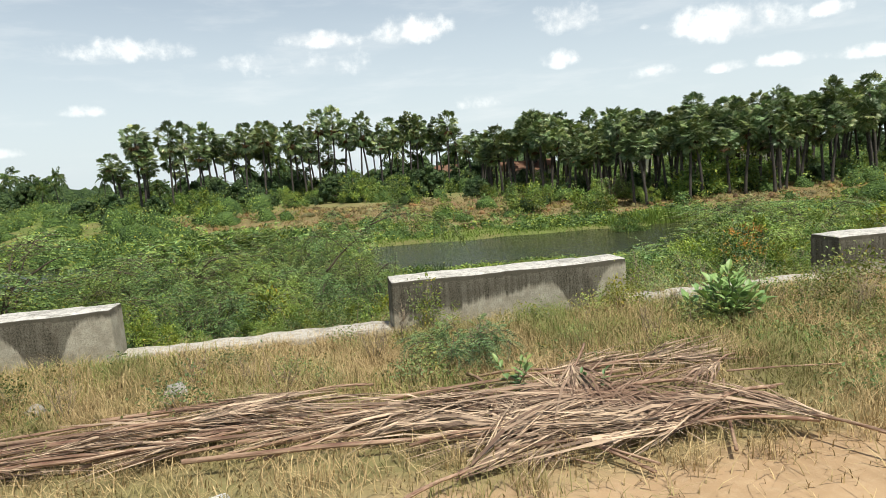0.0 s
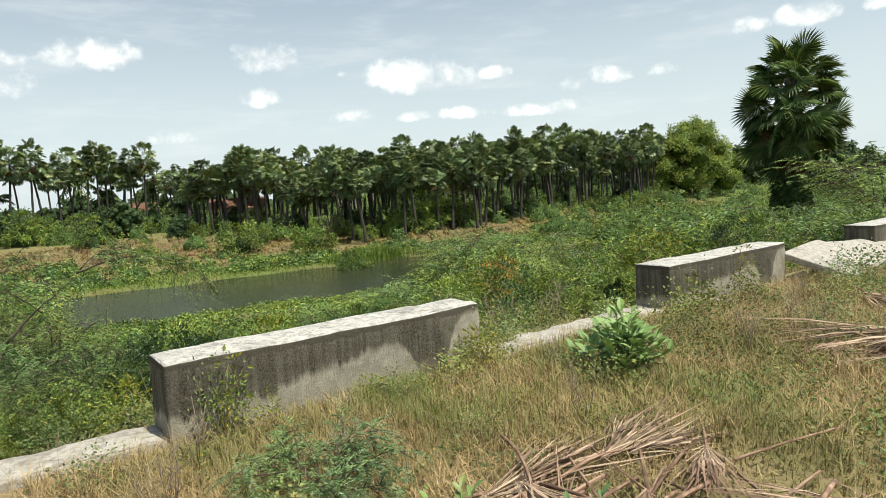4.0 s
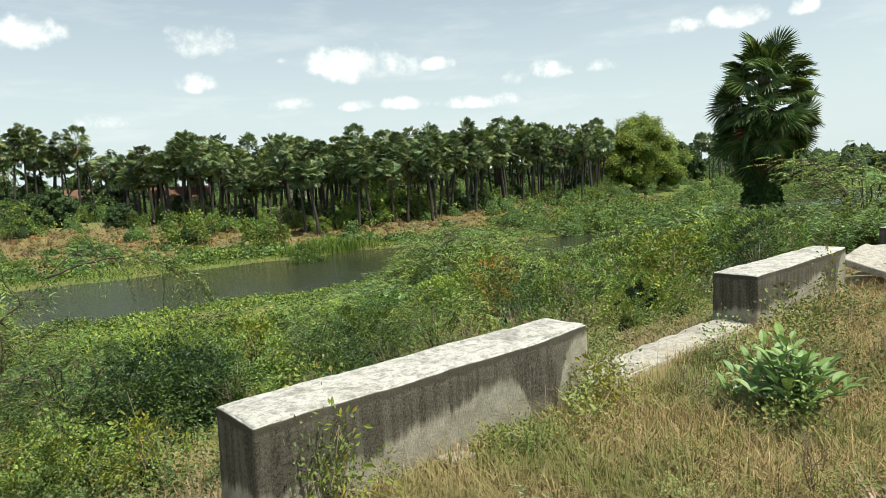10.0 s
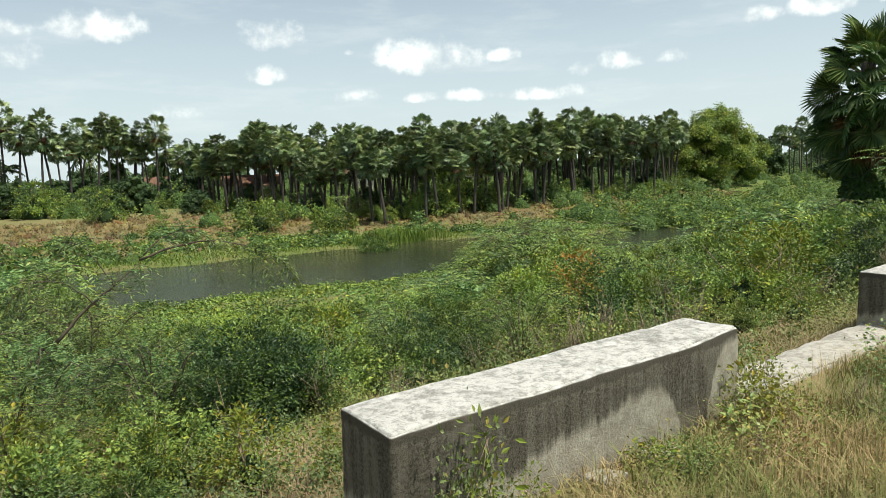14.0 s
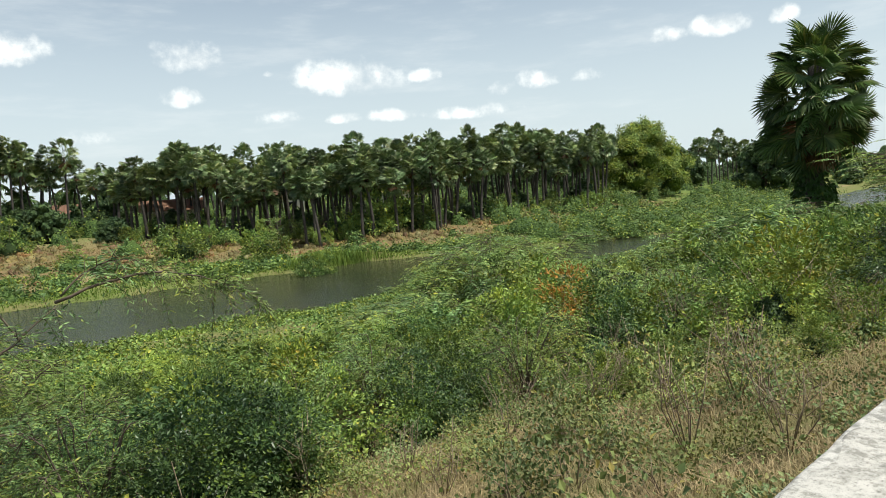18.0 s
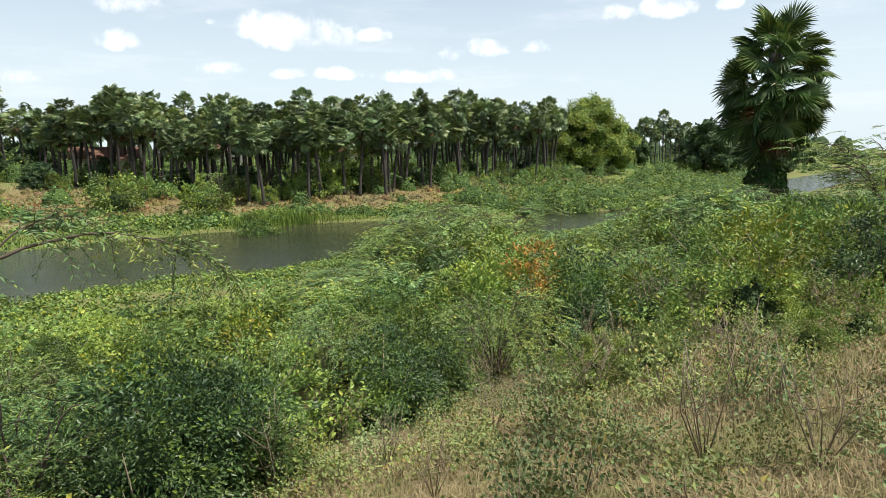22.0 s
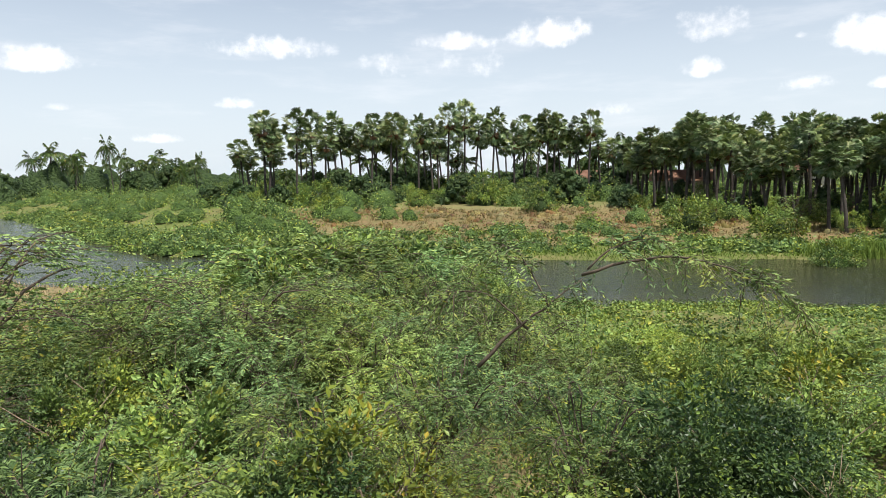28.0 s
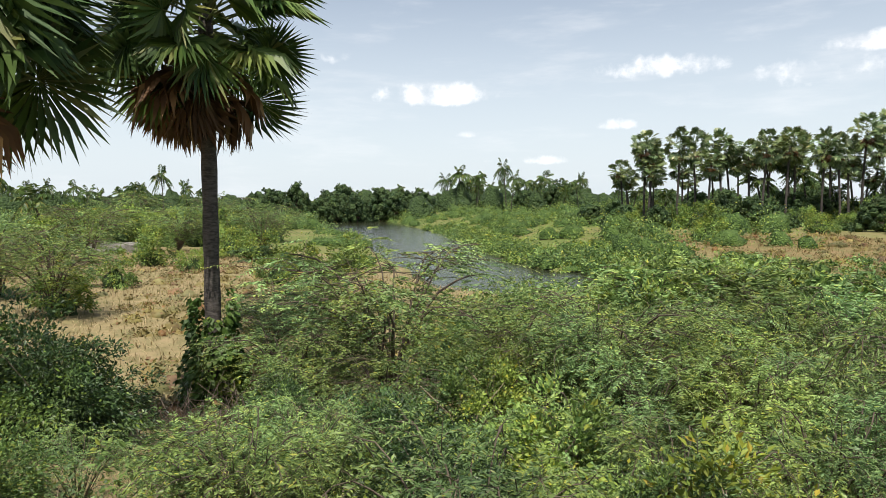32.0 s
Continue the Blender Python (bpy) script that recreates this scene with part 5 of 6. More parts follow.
# dry slope with weeds
for k in range(170):
    x, y = r.uniform(0.4, 22), r.uniform(0.9, 8.2)
    if y < np.interp(x, FIRST_X, FIRST_Y) + 0.6:
        scatter(herbs, x, y, r.uniform(0.5, 1.2), r.uniform(0.8, 1.4), 0.02)
low_weeds = []
for k in range(520):
    x, y = r.uniform(0.8, 15), 0.7 + 5.2 * r.uniform() ** 0.9
    if wave(x, y, 0.8, 0.6) > 0.05 or r.uniform() < 0.25:
        low_weeds.append((x, y, r.uniform(0.25, 0.85), r.uniform(0.15, 0.5)))
scrub("slope_weeds", "small grey-green weeds among the dry grass below the wall", low_weeds, MAT_HERB, 150, 0.042, 19, False)
for k in range(26):
    x, y = r.uniform(4.5, 17), r.uniform(1.4, 4.6)
    scatter(near_green if k % 4 else near_yellow, x, y, r.uniform(0.35, 0.6), r.uniform(0.8, 1.2), 0.02)
# along the bund to the right
for k in range(150):
    x = 13 + 60 * r.uniform() ** 1.4
    y = r.uniform(0.9, 8)
    grow(far_feather if r.uniform() < 0.6 else far_green, x, y, r.uniform(1.2, 2.4), 0.5)
thorn_trees = [thorn_tree_proto("thorn_tree", "spreading grey-green thorn tree below the bund", 140 + k, w, h) for k, (w, h) in enumerate([(5.2, 3.4), (4.4, 3.0), (4.8, 3.6)])]
for k, (x, y, s, t) in enumerate([(22.8, 4.2, 1.0, 1.0), (27.5, 3.0, 0.9, 1.0), (19.0, 6.0, 0.75, 0.9), (31.0, 5.0, 0.9, 0.9), (17.5, 3.6, 0.6, 0.9), (24.5, 7.6, 0.8, 0.8), (14.0, 14.5, 0.8, 0.85), (15.6, 15.8, 0.85, 0.8), (17.2, 14.6, 0.8, 0.75),
                                 (-8.7, 10.6, 1.0, 1.0), (-6.9, 12.4, 0.8, 0.9), (-10.2, 11.0, 0.75, 0.85), (-4.6, 11.6, 0.8, 0.9), (-7.6, 8.9, 0.6, 0.85), (-9.5, 8.7, 0.62, 0.85), (-13.2, 11.6, 0.62, 0.8), (-15.4, 14.0, 0.7, 0.75)]):
    place_copy(thorn_trees[k % 3], stand(x, y, float(land(x, y)) - 0.05, x * 31, s, 0, t))
for k, (az, d, s) in enumerate([(-63.2, 26, 0.95), (-66.5, 33, 1.1), (-47.5, 56, 1.1), (-60.5, 48, 1.2), (-54.0, 58, 1.2), (-51.0, 70, 1.4), (-57.5, 72, 1.5), (-46.0, 74, 1.4)]):
    x, y = polar(az, d)
    place_copy(thorn_trees[k % 3], stand(x, y, float(land(x, y)) - 0.05, az * 31, s))
branchy = thing("thorn_branch", "long bare thorn branch arching over feathery bushes", "branch")
bough(branchy, (-0.66, 6.50, -0.20), (0.35, 6.35, 0.75), 0.05, 0.0, 7, MAT_FEATHER, 18, 0.07, 0.022)
bough(branchy, (0.30, 6.36, 0.70), (1.95, 5.80, 0.50), 0.26, 0.05, 8, MAT_FEATHER, 64, 0.07, 0.016)
bough(branchy, (0.00, 6.40, 0.40), (-0.45, 6.50, 1.0), 0.10, 0.05, 9, MAT_FEATHER, 26, 0.07, 0.010)
bough(branchy, (0.34, 6.35, 0.74), (1.0, 6.30, 1.08), 0.12, 0.08, 10, MAT_FEATHER, 30, 0.07, 0.010)
bough(branchy, (-0.2, 6.42, 0.15), (-1.0, 6.2, 0.62), 0.16, 0.10, 11, MAT_FEATHER, 34, 0.07, 0.010)

# taller growth that screens parts of the river
for lo, hi, near, far_d, tall, step in ((36.6, 49.4, 14.0, 25.0, 3.3, 0.7), (-20.0, 1.0, 17.0, 27.0, 2.9, 0.8), (-42.0, -28.0, 14.0, 24.0, 2.3, 1.4), (52, 80, 20, 40, 2.6, 1.0)):
    for az in np.arange(lo, hi, step):
        for _ in range(3):
            x, y = polar(az + r.normal() * 0.5, r.uniform(near, far_d))
            if y < np.interp(x, NEAR_X, NEAR_Y) - 0.2:
                grow(far_feather if r.uniform() < 0.62 else far_green, x, y, tall)

# low growth down to the water, under the taller plants
spots = []
for k in range(1500):
    x = r.uniform(-16, 45)
    yn = np.interp(x, NEAR_X, NEAR_Y)
    y = yn + 0.8 - (yn - 9) * r.uniform() ** 1.2
    if x < -6 and y < 16 or math.hypot(x - EYE[0], y - EYE[1]) < 11:
        continue
    spots.append((x, y, r.uniform(1.2, 2.2), min(max(room(x, y), 0.3), 1.2) * r.uniform(0.7, 1.35)))
scrub("bank_herbage", "low green growth on the near bank by the water", spots, MAT_SHRUB, 120, 0.12, 10, False)

# shrubs on the near plain to the left, as single plants near and as thicket far off
spots = []
for k in range(1250):
    az, d = r.uniform(-74, -19), 16 + 280 * r.uniform() ** 1.25
    x, y = polar(az, d)
    if y > np.interp(x, NEAR_X, NEAR_Y) - 1.0 or (az < -40 and d < 63) or (az < -36 and d < 26):
        continue
    if d < 110 and wave(x, y, 0.16, 5.0) < -0.15:
        continue
    w = r.uniform(2.0, 6.6) * (1 + d / 300)
    spots.append((x, y, w, min(w * r.uniform(0.5, 0.85), max(room(x, y), 1.5) if az > -43 else 3.3)))
for az, d, w in [(-59, 34, 2.2), (-62.5, 26, 2.0), (-53, 40, 2.0), (-56, 45, 3.0), (-46.6, 33, 2.2), (-58.5, 63, 5.0), (-55.6, 67, 4.6), (-52.4, 65, 5.2), (-49.8, 61, 4.2), (-61.5, 66, 4.8), (-44.5, 40, 2.6), (-47.5, 47, 3.0), (-63, 52, 4.0), (-50, 52, 3.2), (-41.5, 36, 2.4), (-40, 44, 3.0), (-43, 30, 1.6)]:
    x, y = polar(az, d)
    grow_w = w / 2.6
    scatter(far_green, x, y, grow_w)
for k in range(420):
    az, d = r.uniform(-42, -4), r.uniform(14, 42)
    x, y = polar(az, d)
    h = min(room(x, y), 2.4)
    if y < np.interp(x, NEAR_X, NEAR_Y) - 0.2 and h > 0.5:
        spots.append((x, y, r.uniform(1.8, 3.2), h * r.uniform(0.75, 1.0)))
for share, leaf_size, per, lo, hi in ((1, 0.17, 230, 0, 75), (2, 0.32, 150, 75, 999)):
    some = [q for q in spots if lo <= math.hypot(q[0] - EYE[0], q[1] - EYE[1]) < hi]
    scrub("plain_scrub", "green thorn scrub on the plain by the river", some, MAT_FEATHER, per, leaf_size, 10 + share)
# far bank thicket
spots, spots_green = [], []
for k in range(2200):
    az, d = r.uniform(-36, 92), 38 + 170 * r.uniform() ** 1.3
    x, y = polar(az, d)
    dd = y - np.interp(x, FAR_X, FAR_Y)
    if dd < 2 or (dd < 13 and az < 50 and r.uniform() < 0.80) or (dd < 40 and az < 17 and r.uniform() < 0.72) or (y < 12 and d < 60):
        continue
    w = r.uniform(1.6, 3.4) * (0.6 if dd < 13 else 1.0) * (1 + d / 400)
    (spots if r.uniform() < 0.5 else spots_green).append((x, y, w, w * r.uniform(0.5, 0.8)))
for k in range(760):
    az = r.uniform(-40, -5)
    x, y = polar(az, r.uniform(46, 190))
    if y > np.interp(x, FAR_X, FAR_Y) + 0.5 and wave(x, y, 0.14, 6.0) > (-0.35 if az < -13 else 0.35):
        w = 2.0 + 4.5 * r.uniform() ** 2
        (spots if r.uniform() < 0.4 else spots_green).append((x, y, w, w * r.uniform(0.35, 0.6)))
# scrub on both sides of the water down river
for k in range(1300):
    x = 30 + 150 * r.uniform() ** 1.2
    y = r.uniform(3, 75)
    yn, yf = np.interp(x, NEAR_X, NEAR_Y), np.interp(x, FAR_X, FAR_Y)
    if (y < yn - 0.3 or y > yf + 1.0 and x > 48) and room(x, y) > 0.5:
        w = r.uniform(2.0, 3.8)
        spots.append((x, y, w, min(r.uniform(1.0, 2.4), room(x, y) if y < yn else 9)))
for k in range(520):
    x = 26 + 90 * r.uniform() ** 1.3
    y = 1.6 + 20 * r.uniform()
    if y < np.interp(x, NEAR_X, NEAR_Y) - 0.5 and room(x, y) > 0.6:
        w = r.uniform(1.8, 3.6)
        (spots if k % 3 else spots_green).append((x, y, w, min(r.uniform(1.2, 2.6), room(x, y))))
# low growth on the far bank between the water and the dry strip
for k in range(380):
    x = r.uniform(-24, 40)
    dd = r.uniform(2.5, 11) if x < 16 else r.uniform(2.0, 6.5)
    if wave(x, dd * 3, 0.3, 1.5) > -0.6:
        w = r.uniform(1.0, 2.6)
        (spots if k % 2 else spots_green).append((x, np.interp(x, FAR_X, FAR_Y) + dd, w, w * r.uniform(0.3, 0.5)))
# tall bushes along the far water's edge down river
for k in range(420):
    x = 42 + 70 * r.uniform() ** 1.2
    y = np.interp(x, FAR_X, FAR_Y) + r.uniform(0.2, 9)
    w = 2.0 + 4.5 * r.uniform() ** 2
    if wave(x, y, 0.25, 2.0) > -0.4:
        (spots if r.uniform() < 0.35 else spots_green).append((x, y, w, w * r.uniform(0.25, 0.5)))
for k in range(260):
    x = r.uniform(-60, -6)
    y = np.interp(x, FAR_X, FAR_Y) + r.uniform(0.1, 6)
    w = r.uniform(2.0, 3.8)
    if x < -13 or wave(x, y, 0.3, 1.0) > 0.2:
        (spots if r.uniform() < 0.4 else spots_green).append((x, y, w, r.uniform(0.5, 1.9)))
woods = []
for k in range(420):
    az, d = r.uniform(-76, 95), r.uniform(165, 330)
    if -19 < az < 58 and r.uniform() < 0.6:
        continue
    x, y = polar(az, d)
    if not np.interp(x, NEAR_X, NEAR_Y) - 4 < y < np.interp(x, FAR_X, FAR_Y) + 4:
        woods.append((x, y, r.uniform(5, 11), r.uniform(3.0, 8.5)))
for k in range(240):
    az, d = r.uniform(-74, -17), r.uniform(150, 240)
    x, y = polar(az, d)
    if not np.interp(x, NEAR_X, NEAR_Y) - 3 < y < np.interp(x, FAR_X, FAR_Y) + 3:
        woods.append((x, y, r.uniform(4, 9), r.uniform(2.5, 6.5)))
for az, d, s in [(-19.4, 84, 0.5), (-16.4, 82, 0.35), (-13.6, 86, 0.4), (-9.0, 84, 0.35), (-5.6, 88, 0.45), (-2.4, 84, 0.6), (0.0, 90, 0.5), (2.4, 80, 0.75), (5.2, 90, 0.6), (7.2, 88, 0.5), (9.0, 94, 0.6), (11.6, 92, 0.6), (13.6, 90, 0.7), (15.2, 84, 0.7), (-7.8, 90, 0.5)]:
    x, y = polar(az, d)
    place_copy(wood[int(d) % 3], stand(x, y, float(land(x, y)) - 0.3, az * 50, s))
for az, d, s in [(-64.5, 8.4, 0.95), (-61.5, 9.2, 0.8), (-66.5, 9.5, 1.1)]:
    x, y = polar(az, d)
    scatter(near_dark, x, y, s)
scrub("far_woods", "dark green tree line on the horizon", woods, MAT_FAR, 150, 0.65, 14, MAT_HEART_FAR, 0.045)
tufts = []
for k in range(260):
    x, y = r.uniform(-50, -8), r.uniform(7, 34)
    if y < np.interp(x, NEAR_X, NEAR_Y) - 4:
        tufts.append((x, y, r.uniform(0.4, 1.3), r.uniform(0.15, 0.5)))
q = np.random.default_rng(77)
for k in range(220):
    x, y = polar(q.uniform(-58, -42), q.uniform(12, 46))
    if y < np.interp(x, NEAR_X, NEAR_Y) - 3 and wave(x, y, 0.3, 3.0) > -0.5:
        tufts.append((x, y, q.uniform(0.5, 1.4), q.uniform(0.15, 0.5)))
for k in range(1500):
    x = r.uniform(-18, 75)
    y = np.interp(x, FAR_X, FAR_Y) + r.uniform(4.5, 21)
    tufts.append((x, y, r.uniform(0.5, 1.5), r.uniform(0.2, 0.7)))
scrub("bank_tufts", "greyish green and brown tufts on the dry far bank", tufts, MAT_TUFT, 46, 0.15, 16, MAT_TUFT)
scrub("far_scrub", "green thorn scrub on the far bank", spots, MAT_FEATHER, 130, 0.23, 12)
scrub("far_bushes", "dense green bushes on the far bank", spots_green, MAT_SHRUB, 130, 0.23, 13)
for k, az in enumerate(np.arange(15, 57, 0.7)):
    x, y = polar(az + r.normal() * 0.4, np.interp(az, [15, 24, 32, 40, 48, 57], [63, 58, 57, 60, 67, 80]) + r.uniform(-3, 7))
    if k % 7:
        scatter(far_green if k % 3 else far_feather, x, y, r.uniform(0.45, 1.05), r.uniform(0.8, 1.3))
    else:
        place_copy(wood[int(r.integers(0, 3))], stand(x, y, float(land(x, y)) - 0.3, r.uniform(0, 360), r.uniform(0.3, 0.55)))
for az, d, s in [(8.5, 60, 1.3), (3.5, 68, 1.6), (-2.0, 64, 0.9), (12.5, 52, 0.8), (20.3, 52, 1.4), (27.0, 50, 1.4), (31.2, 43, 1.0), (30.6, 42.5, 0.9), (37, 60, 1.8), (39, 61, 2.0), (-10, 62, 1.2), (36, 58, 1.7)]:
    x, y = polar(az, d)
    scatter(far_green, x, y, s)

for k in range(84):
    az = r.uniform(-18, 15)
    x, y = polar(az, r.uniform(70, 90))
    if k % 2:
        scatter(far_green, x, y, r.uniform(0.7, 1.6))
    else:
        place_copy(wood[k % 3], stand(x, y, float(land(x, y)) - 0.3, az * 50, r.uniform(0.3, 0.6)))

# ---- lone palms by the bund ----
near_palmyra(-11.17, 8.35, -2.5, 7.75, 401, 1.95, 56, 0.9, 0.155, 0.135, 2.5, 30, "", 0.48, 0.66, -0.62, vine_width=0.5, dead_side=-129)
near_palmyra(-10.6, 3.9, -1.3, 5.6, 402, 1.9, 48, 0.8, 0.17, 0.15, 1.2, 6, "palmyra palm with broad fan leaves beside another palm", 0.56, 0.62)
near_palmyra(26.3, 8.95, -2.6, 7.8, 403, 1.75, 0, 0.5, 0.36, 0.24, 4.1, 56, "stout palmyra palm with a dense tall head", 0.46, 0.70,
             tiers=[(5.4, 6.3, 46, -42, -4, 1.12), (6.0, 7.2, 38, -8, 30, 1.08), (6.9, 7.45, 34, 10, 72, 1.02)], skirt=(5.3, 6.2), vine_width=0.30)
near_palmyra(35.0, 3.9, -1.2, 9.9, 404, 1.5, 0, 0.5, 0.19, 0.155, 1.5, 5, "tall palmyra palm with a ragged head", 0.50, 0.62,
             tiers=[(5.6, 6.6, 24, -60, -15, 0.95), (6.4, 7.3, 16, -10, 40, 1.0), (8.7, 10.0, 26, -45, 84, 0.95)], skirt=(5.0, 6.0))

# ---- grass ----
r = np.random.default_rng(77)


def along(n, lo, hi, outer):
    """Places along the bund: most between lo and hi, thinning out to both sides."""
    x = r.uniform(lo, hi, n)
    far_out = r.uniform(size=n) < outer
    x[far_out] = (lo + hi) / 2 + r.normal(size=int(far_out.sum())) * (hi - lo) * 0.85
    return x


n = 165000
x, y = along(n, -7, 13, 0.3), -5.2 + 5.2 * r.uniform(0, 1, n) ** 0.75
keep = (r.uniform(size=n) < np.clip((y + 4.4) / 1.9, 0.05, 1)) & (wave(x, y, 1.3, 0.3) > -1.1)
tagged(new("dry_grass", blades("dry_grass", x[keep], y[keep], 0.10, MAT_STRAW, 0.0032, 1.5, 1)), "matted dry straw-coloured grass on the verge", "grass", kind="stuff")
tx, ty = along(900, -6.5, 12.5, 0.25), r.uniform(-3.9, -0.15, 900)
pick = r.integers(0, 900, 30000)
x, y = tx[pick] + r.normal(size=30000) * 0.06, ty[pick] + r.normal(size=30000) * 0.06
keep = ~((x > -3.6) & (x < 2.2) & (y < -2.0) & (y > -3.2))
tagged(new("grass_tufts", blades("grass_tufts", x[keep], y[keep], 0.17, MAT_STRAW, 0.0024, 0.9, 21)), "taller tufts of dry seeding grass on the verge", "grass", kind="stuff")
n = 60000
x, y = along(n, -7, 14, 0.3), r.uniform(-4.2, -0.1, n)
keep = (wave(x, y, 0.9, 1.7) > -0.15) & ~((x > -3.8) & (x < 3.2) & (y < -2.7))
tagged(new("green_grass", blades("green_grass", x[keep], y[keep], 0.16, MAT_GRASS, 0.0032, 1.0, 2)), "half-green grass and weeds on the verge", "grass", kind="stuff")
n = 150000
x, y = r.uniform(-8, 26, n), 0.6 + 9.0 * r.uniform(0, 1, n)
dense = r.uniform(size=n) < 0.5
x[dense], y[dense] = r.uniform(0.6, 13, int(dense.sum())), 0.52 + 5.8 * r.uniform(0, 1, int(dense.sum()))
tagged(new("slope_grass", blades("slope_grass", x, y, 0.12, MAT_SLOPE, 0.0030, 1.3, 3)), "dry grass on the slope below the parapets", "grass", kind="stuff")
n = 26000
x, y = r.uniform(-48, -7.5, n), r.uniform(6, 36, n)
tagged(new("plain_grass", blades("plain_grass", x, y, 0.22, MAT_SLOPE, 0.011, 1.2, 4)), "dry grass on the clearing by the river", "grass", kind="stuff")
n = 17000
x = r.uniform(-11, 46, n)
d = r.uniform(-0.8, 6.0, n)
y = np.interp(x, FAR_X, FAR_Y) + d
keep = r.uniform(size=n) < np.where(d < 5, 1, 0.3)
tagged(new("bank_reeds", blades("bank_reeds", x[keep], y[keep], 0.20, MAT_REED, 0.022, 1.1, 5)), "bright green water grass and reeds along the far water's edge", "reeds", kind="stuff")
n = 16000
x = r.uniform(-16, 75, n)
d = 5.5 + 16 * r.uniform(0, 1, n)
y = np.interp(x, FAR_X, FAR_Y) + d
tagged(new("far_grass", blades("far_grass", x, y, 0.26, MAT_BANK, 0.02, 1.2, 6)), "dry reddish grass on the far bank", "grass", kind="stuff")


tx, ty = along(1500, -6.5, 12.5, 0.2), -4.2 + 4.1 * r.uniform(0, 1, 1500) ** 0.8
pick = r.integers(0, 1500, 42000)
x, y = tx[pick] + r.normal(size=42000) * 0.09, ty[pick] + r.normal(size=42000) * 0.09
keep = ~((x > -3.3) & (x < 2.4) & (y < -2.1))
tagged(new("wiry_grass", blades("wiry_grass", x[keep], y[keep], 0.22, MAT_STRAW, 0.0014, 1.1, 31)), "thin wiry dead grass stalks standing on the verge", "grass", kind="stuff")
verge_weeds = []
for k in range(420):
    x, y = r.uniform(-6, 12), r.uniform(-3.9, -0.12)
    if wave(x, y, 0.7, 2.7) > 0.0 and not (-3.6 < x < 2.6 and y < -2.0):
        verge_weeds.append((x, y, r.uniform(0.2, 0.6), r.uniform(0.08, 0.28)))
for k in range(520):
    x, y = r.uniform(2.8, 11.5), r.uniform(-4.2, -0.35)
    if wave(x, y, 0.9, 4.1) > -0.55:
        verge_weeds.append((x, y, r.uniform(0.25, 0.65), r.uniform(0.10, 0.32)))
scrub("verge_weeds", "small green weeds in patches among the dry grass", verge_weeds, MAT_HERB, 110, 0.034, 33, False)


# ---- dead palm fronds on the verge ----
def frond_proto(seed, length=1.5):
    """A dropped palm frond: a flattened stalk and a sheaf of long dried strips."""
    q = np.random.default_rng(seed)
    root = thing("dead_palm_frond", "dried brown palm frond with split strips, lying on the grass", "palm frond", "heap of dried fronds")
    bend = q.uniform(-0.15, 0.15)
    pts = [(t * length * 0.55, bend * t * t, 0.035 + 0.05 * math.sin(t * 3)) for t in np.linspace(0, 1, 6)]
    part("stalk", tubes("stalk", [(np.array(pts) - np.array([length * 0.75, 0, 0]), 0.016, 0.010)], MAT_STALK, 6), root)
    vs = []
    hub = np.array(pts[-1])
    for k in range(64):
        a = q.normal() * 0.24
        d = np.array([math.cos(a), math.sin(a), q.normal() * 0.05])
        s = np.array([-math.sin(a), math.cos(a), q.normal() * 0.4])
        ln = length * q.uniform(0.35, 0.85)
        w = 0.003 + 0.010 * q.uniform() ** 1.8
        st = hub + np.array([q.uniform(-0.25, 0.05), q.normal() * 0.02, q.uniform(-0.01, 0.03)])
        m = st + d * ln * 0.5 + np.array([0, q.normal() * 0.03, q.uniform(0, 0.06)])
        e = st + d * ln + np.array([0, q.normal() * 0.08, q.uniform(-0.04, 0.05)])
        e[2] = max(e[2], 0.01)
        vs.append([st - s * w * 0.5, st + s * w * 0.5, m + s * w, m - s * w])
        vs.append([m - s * w, m + s * w, e + s * w * 0.2, e - s * w * 0.2])
    part("leaf_sheaf", quads("leaf_sheaf", np.array(vs) - np.array([length * 0.75, 0, 0]), MAT_FROND), root)
    return root


fronds = [frond_proto(500 + k, 1.35 + 0.12 * k) for k in range(5)]
r = np.random.default_rng(88)
for k in range(88):
    t = r.uniform()
    if t < 0.36:      # the long swathe
        x = r.uniform(-3.6, 0.5)
        y, a = -2.62 - 0.04 * x + r.normal() * 0.24, r.normal() * 13 + (180 if r.uniform() < 0.5 else 0) + 3
    elif t < 0.72:    # the tangled heap
        x, y, a = 0.75 + r.normal() * 0.52, -2.98 + r.normal() * 0.36, r.normal() * 50 + (180 if r.uniform() < 0.6 else 0) + 15
    else:
        x = r.uniform(4.4, 7.6)
        y, a = -2.45 + 0.06 * (x - 5) + r.normal() * 0.22, r.normal() * 35 + 190
    place_copy(fronds[k % 5], stand(x, y, 0.0 + 0.10 * r.uniform() ** 1.5, a, r.uniform(0.45, 0.85), r.normal() * 7))
# a pale fan of strips at the end of the heap
for x, y, a, s in [(2.0, -2.15, 8, 0.62), (2.1, -2.25, -8, 0.5)]:
    place_copy(fronds[int(a) % 5], stand(x, y, 0.05, a, s, 3))
stick = tubes("stick", [([(0, 0, 0), (0.5, 0.02, 0.01), (1.05, 0.0, 0)], 0.02, 0.015)], MAT_STALK, 7)
lying = [(1.15, -3.0, 4, 1.1), (-0.6, -2.9, 28, 0.7), (1.1, -2.75, 60, 0.9), (2.1, -2.5, -12, 0.8), (0.9, -3.4, 5, 1.1)]
lying += [(r.uniform(-3.4, -0.2), -2.78 + r.normal() * 0.22, 4 + r.normal() * 6, r.uniform(0.8, 1.8)) for _ in range(40)]
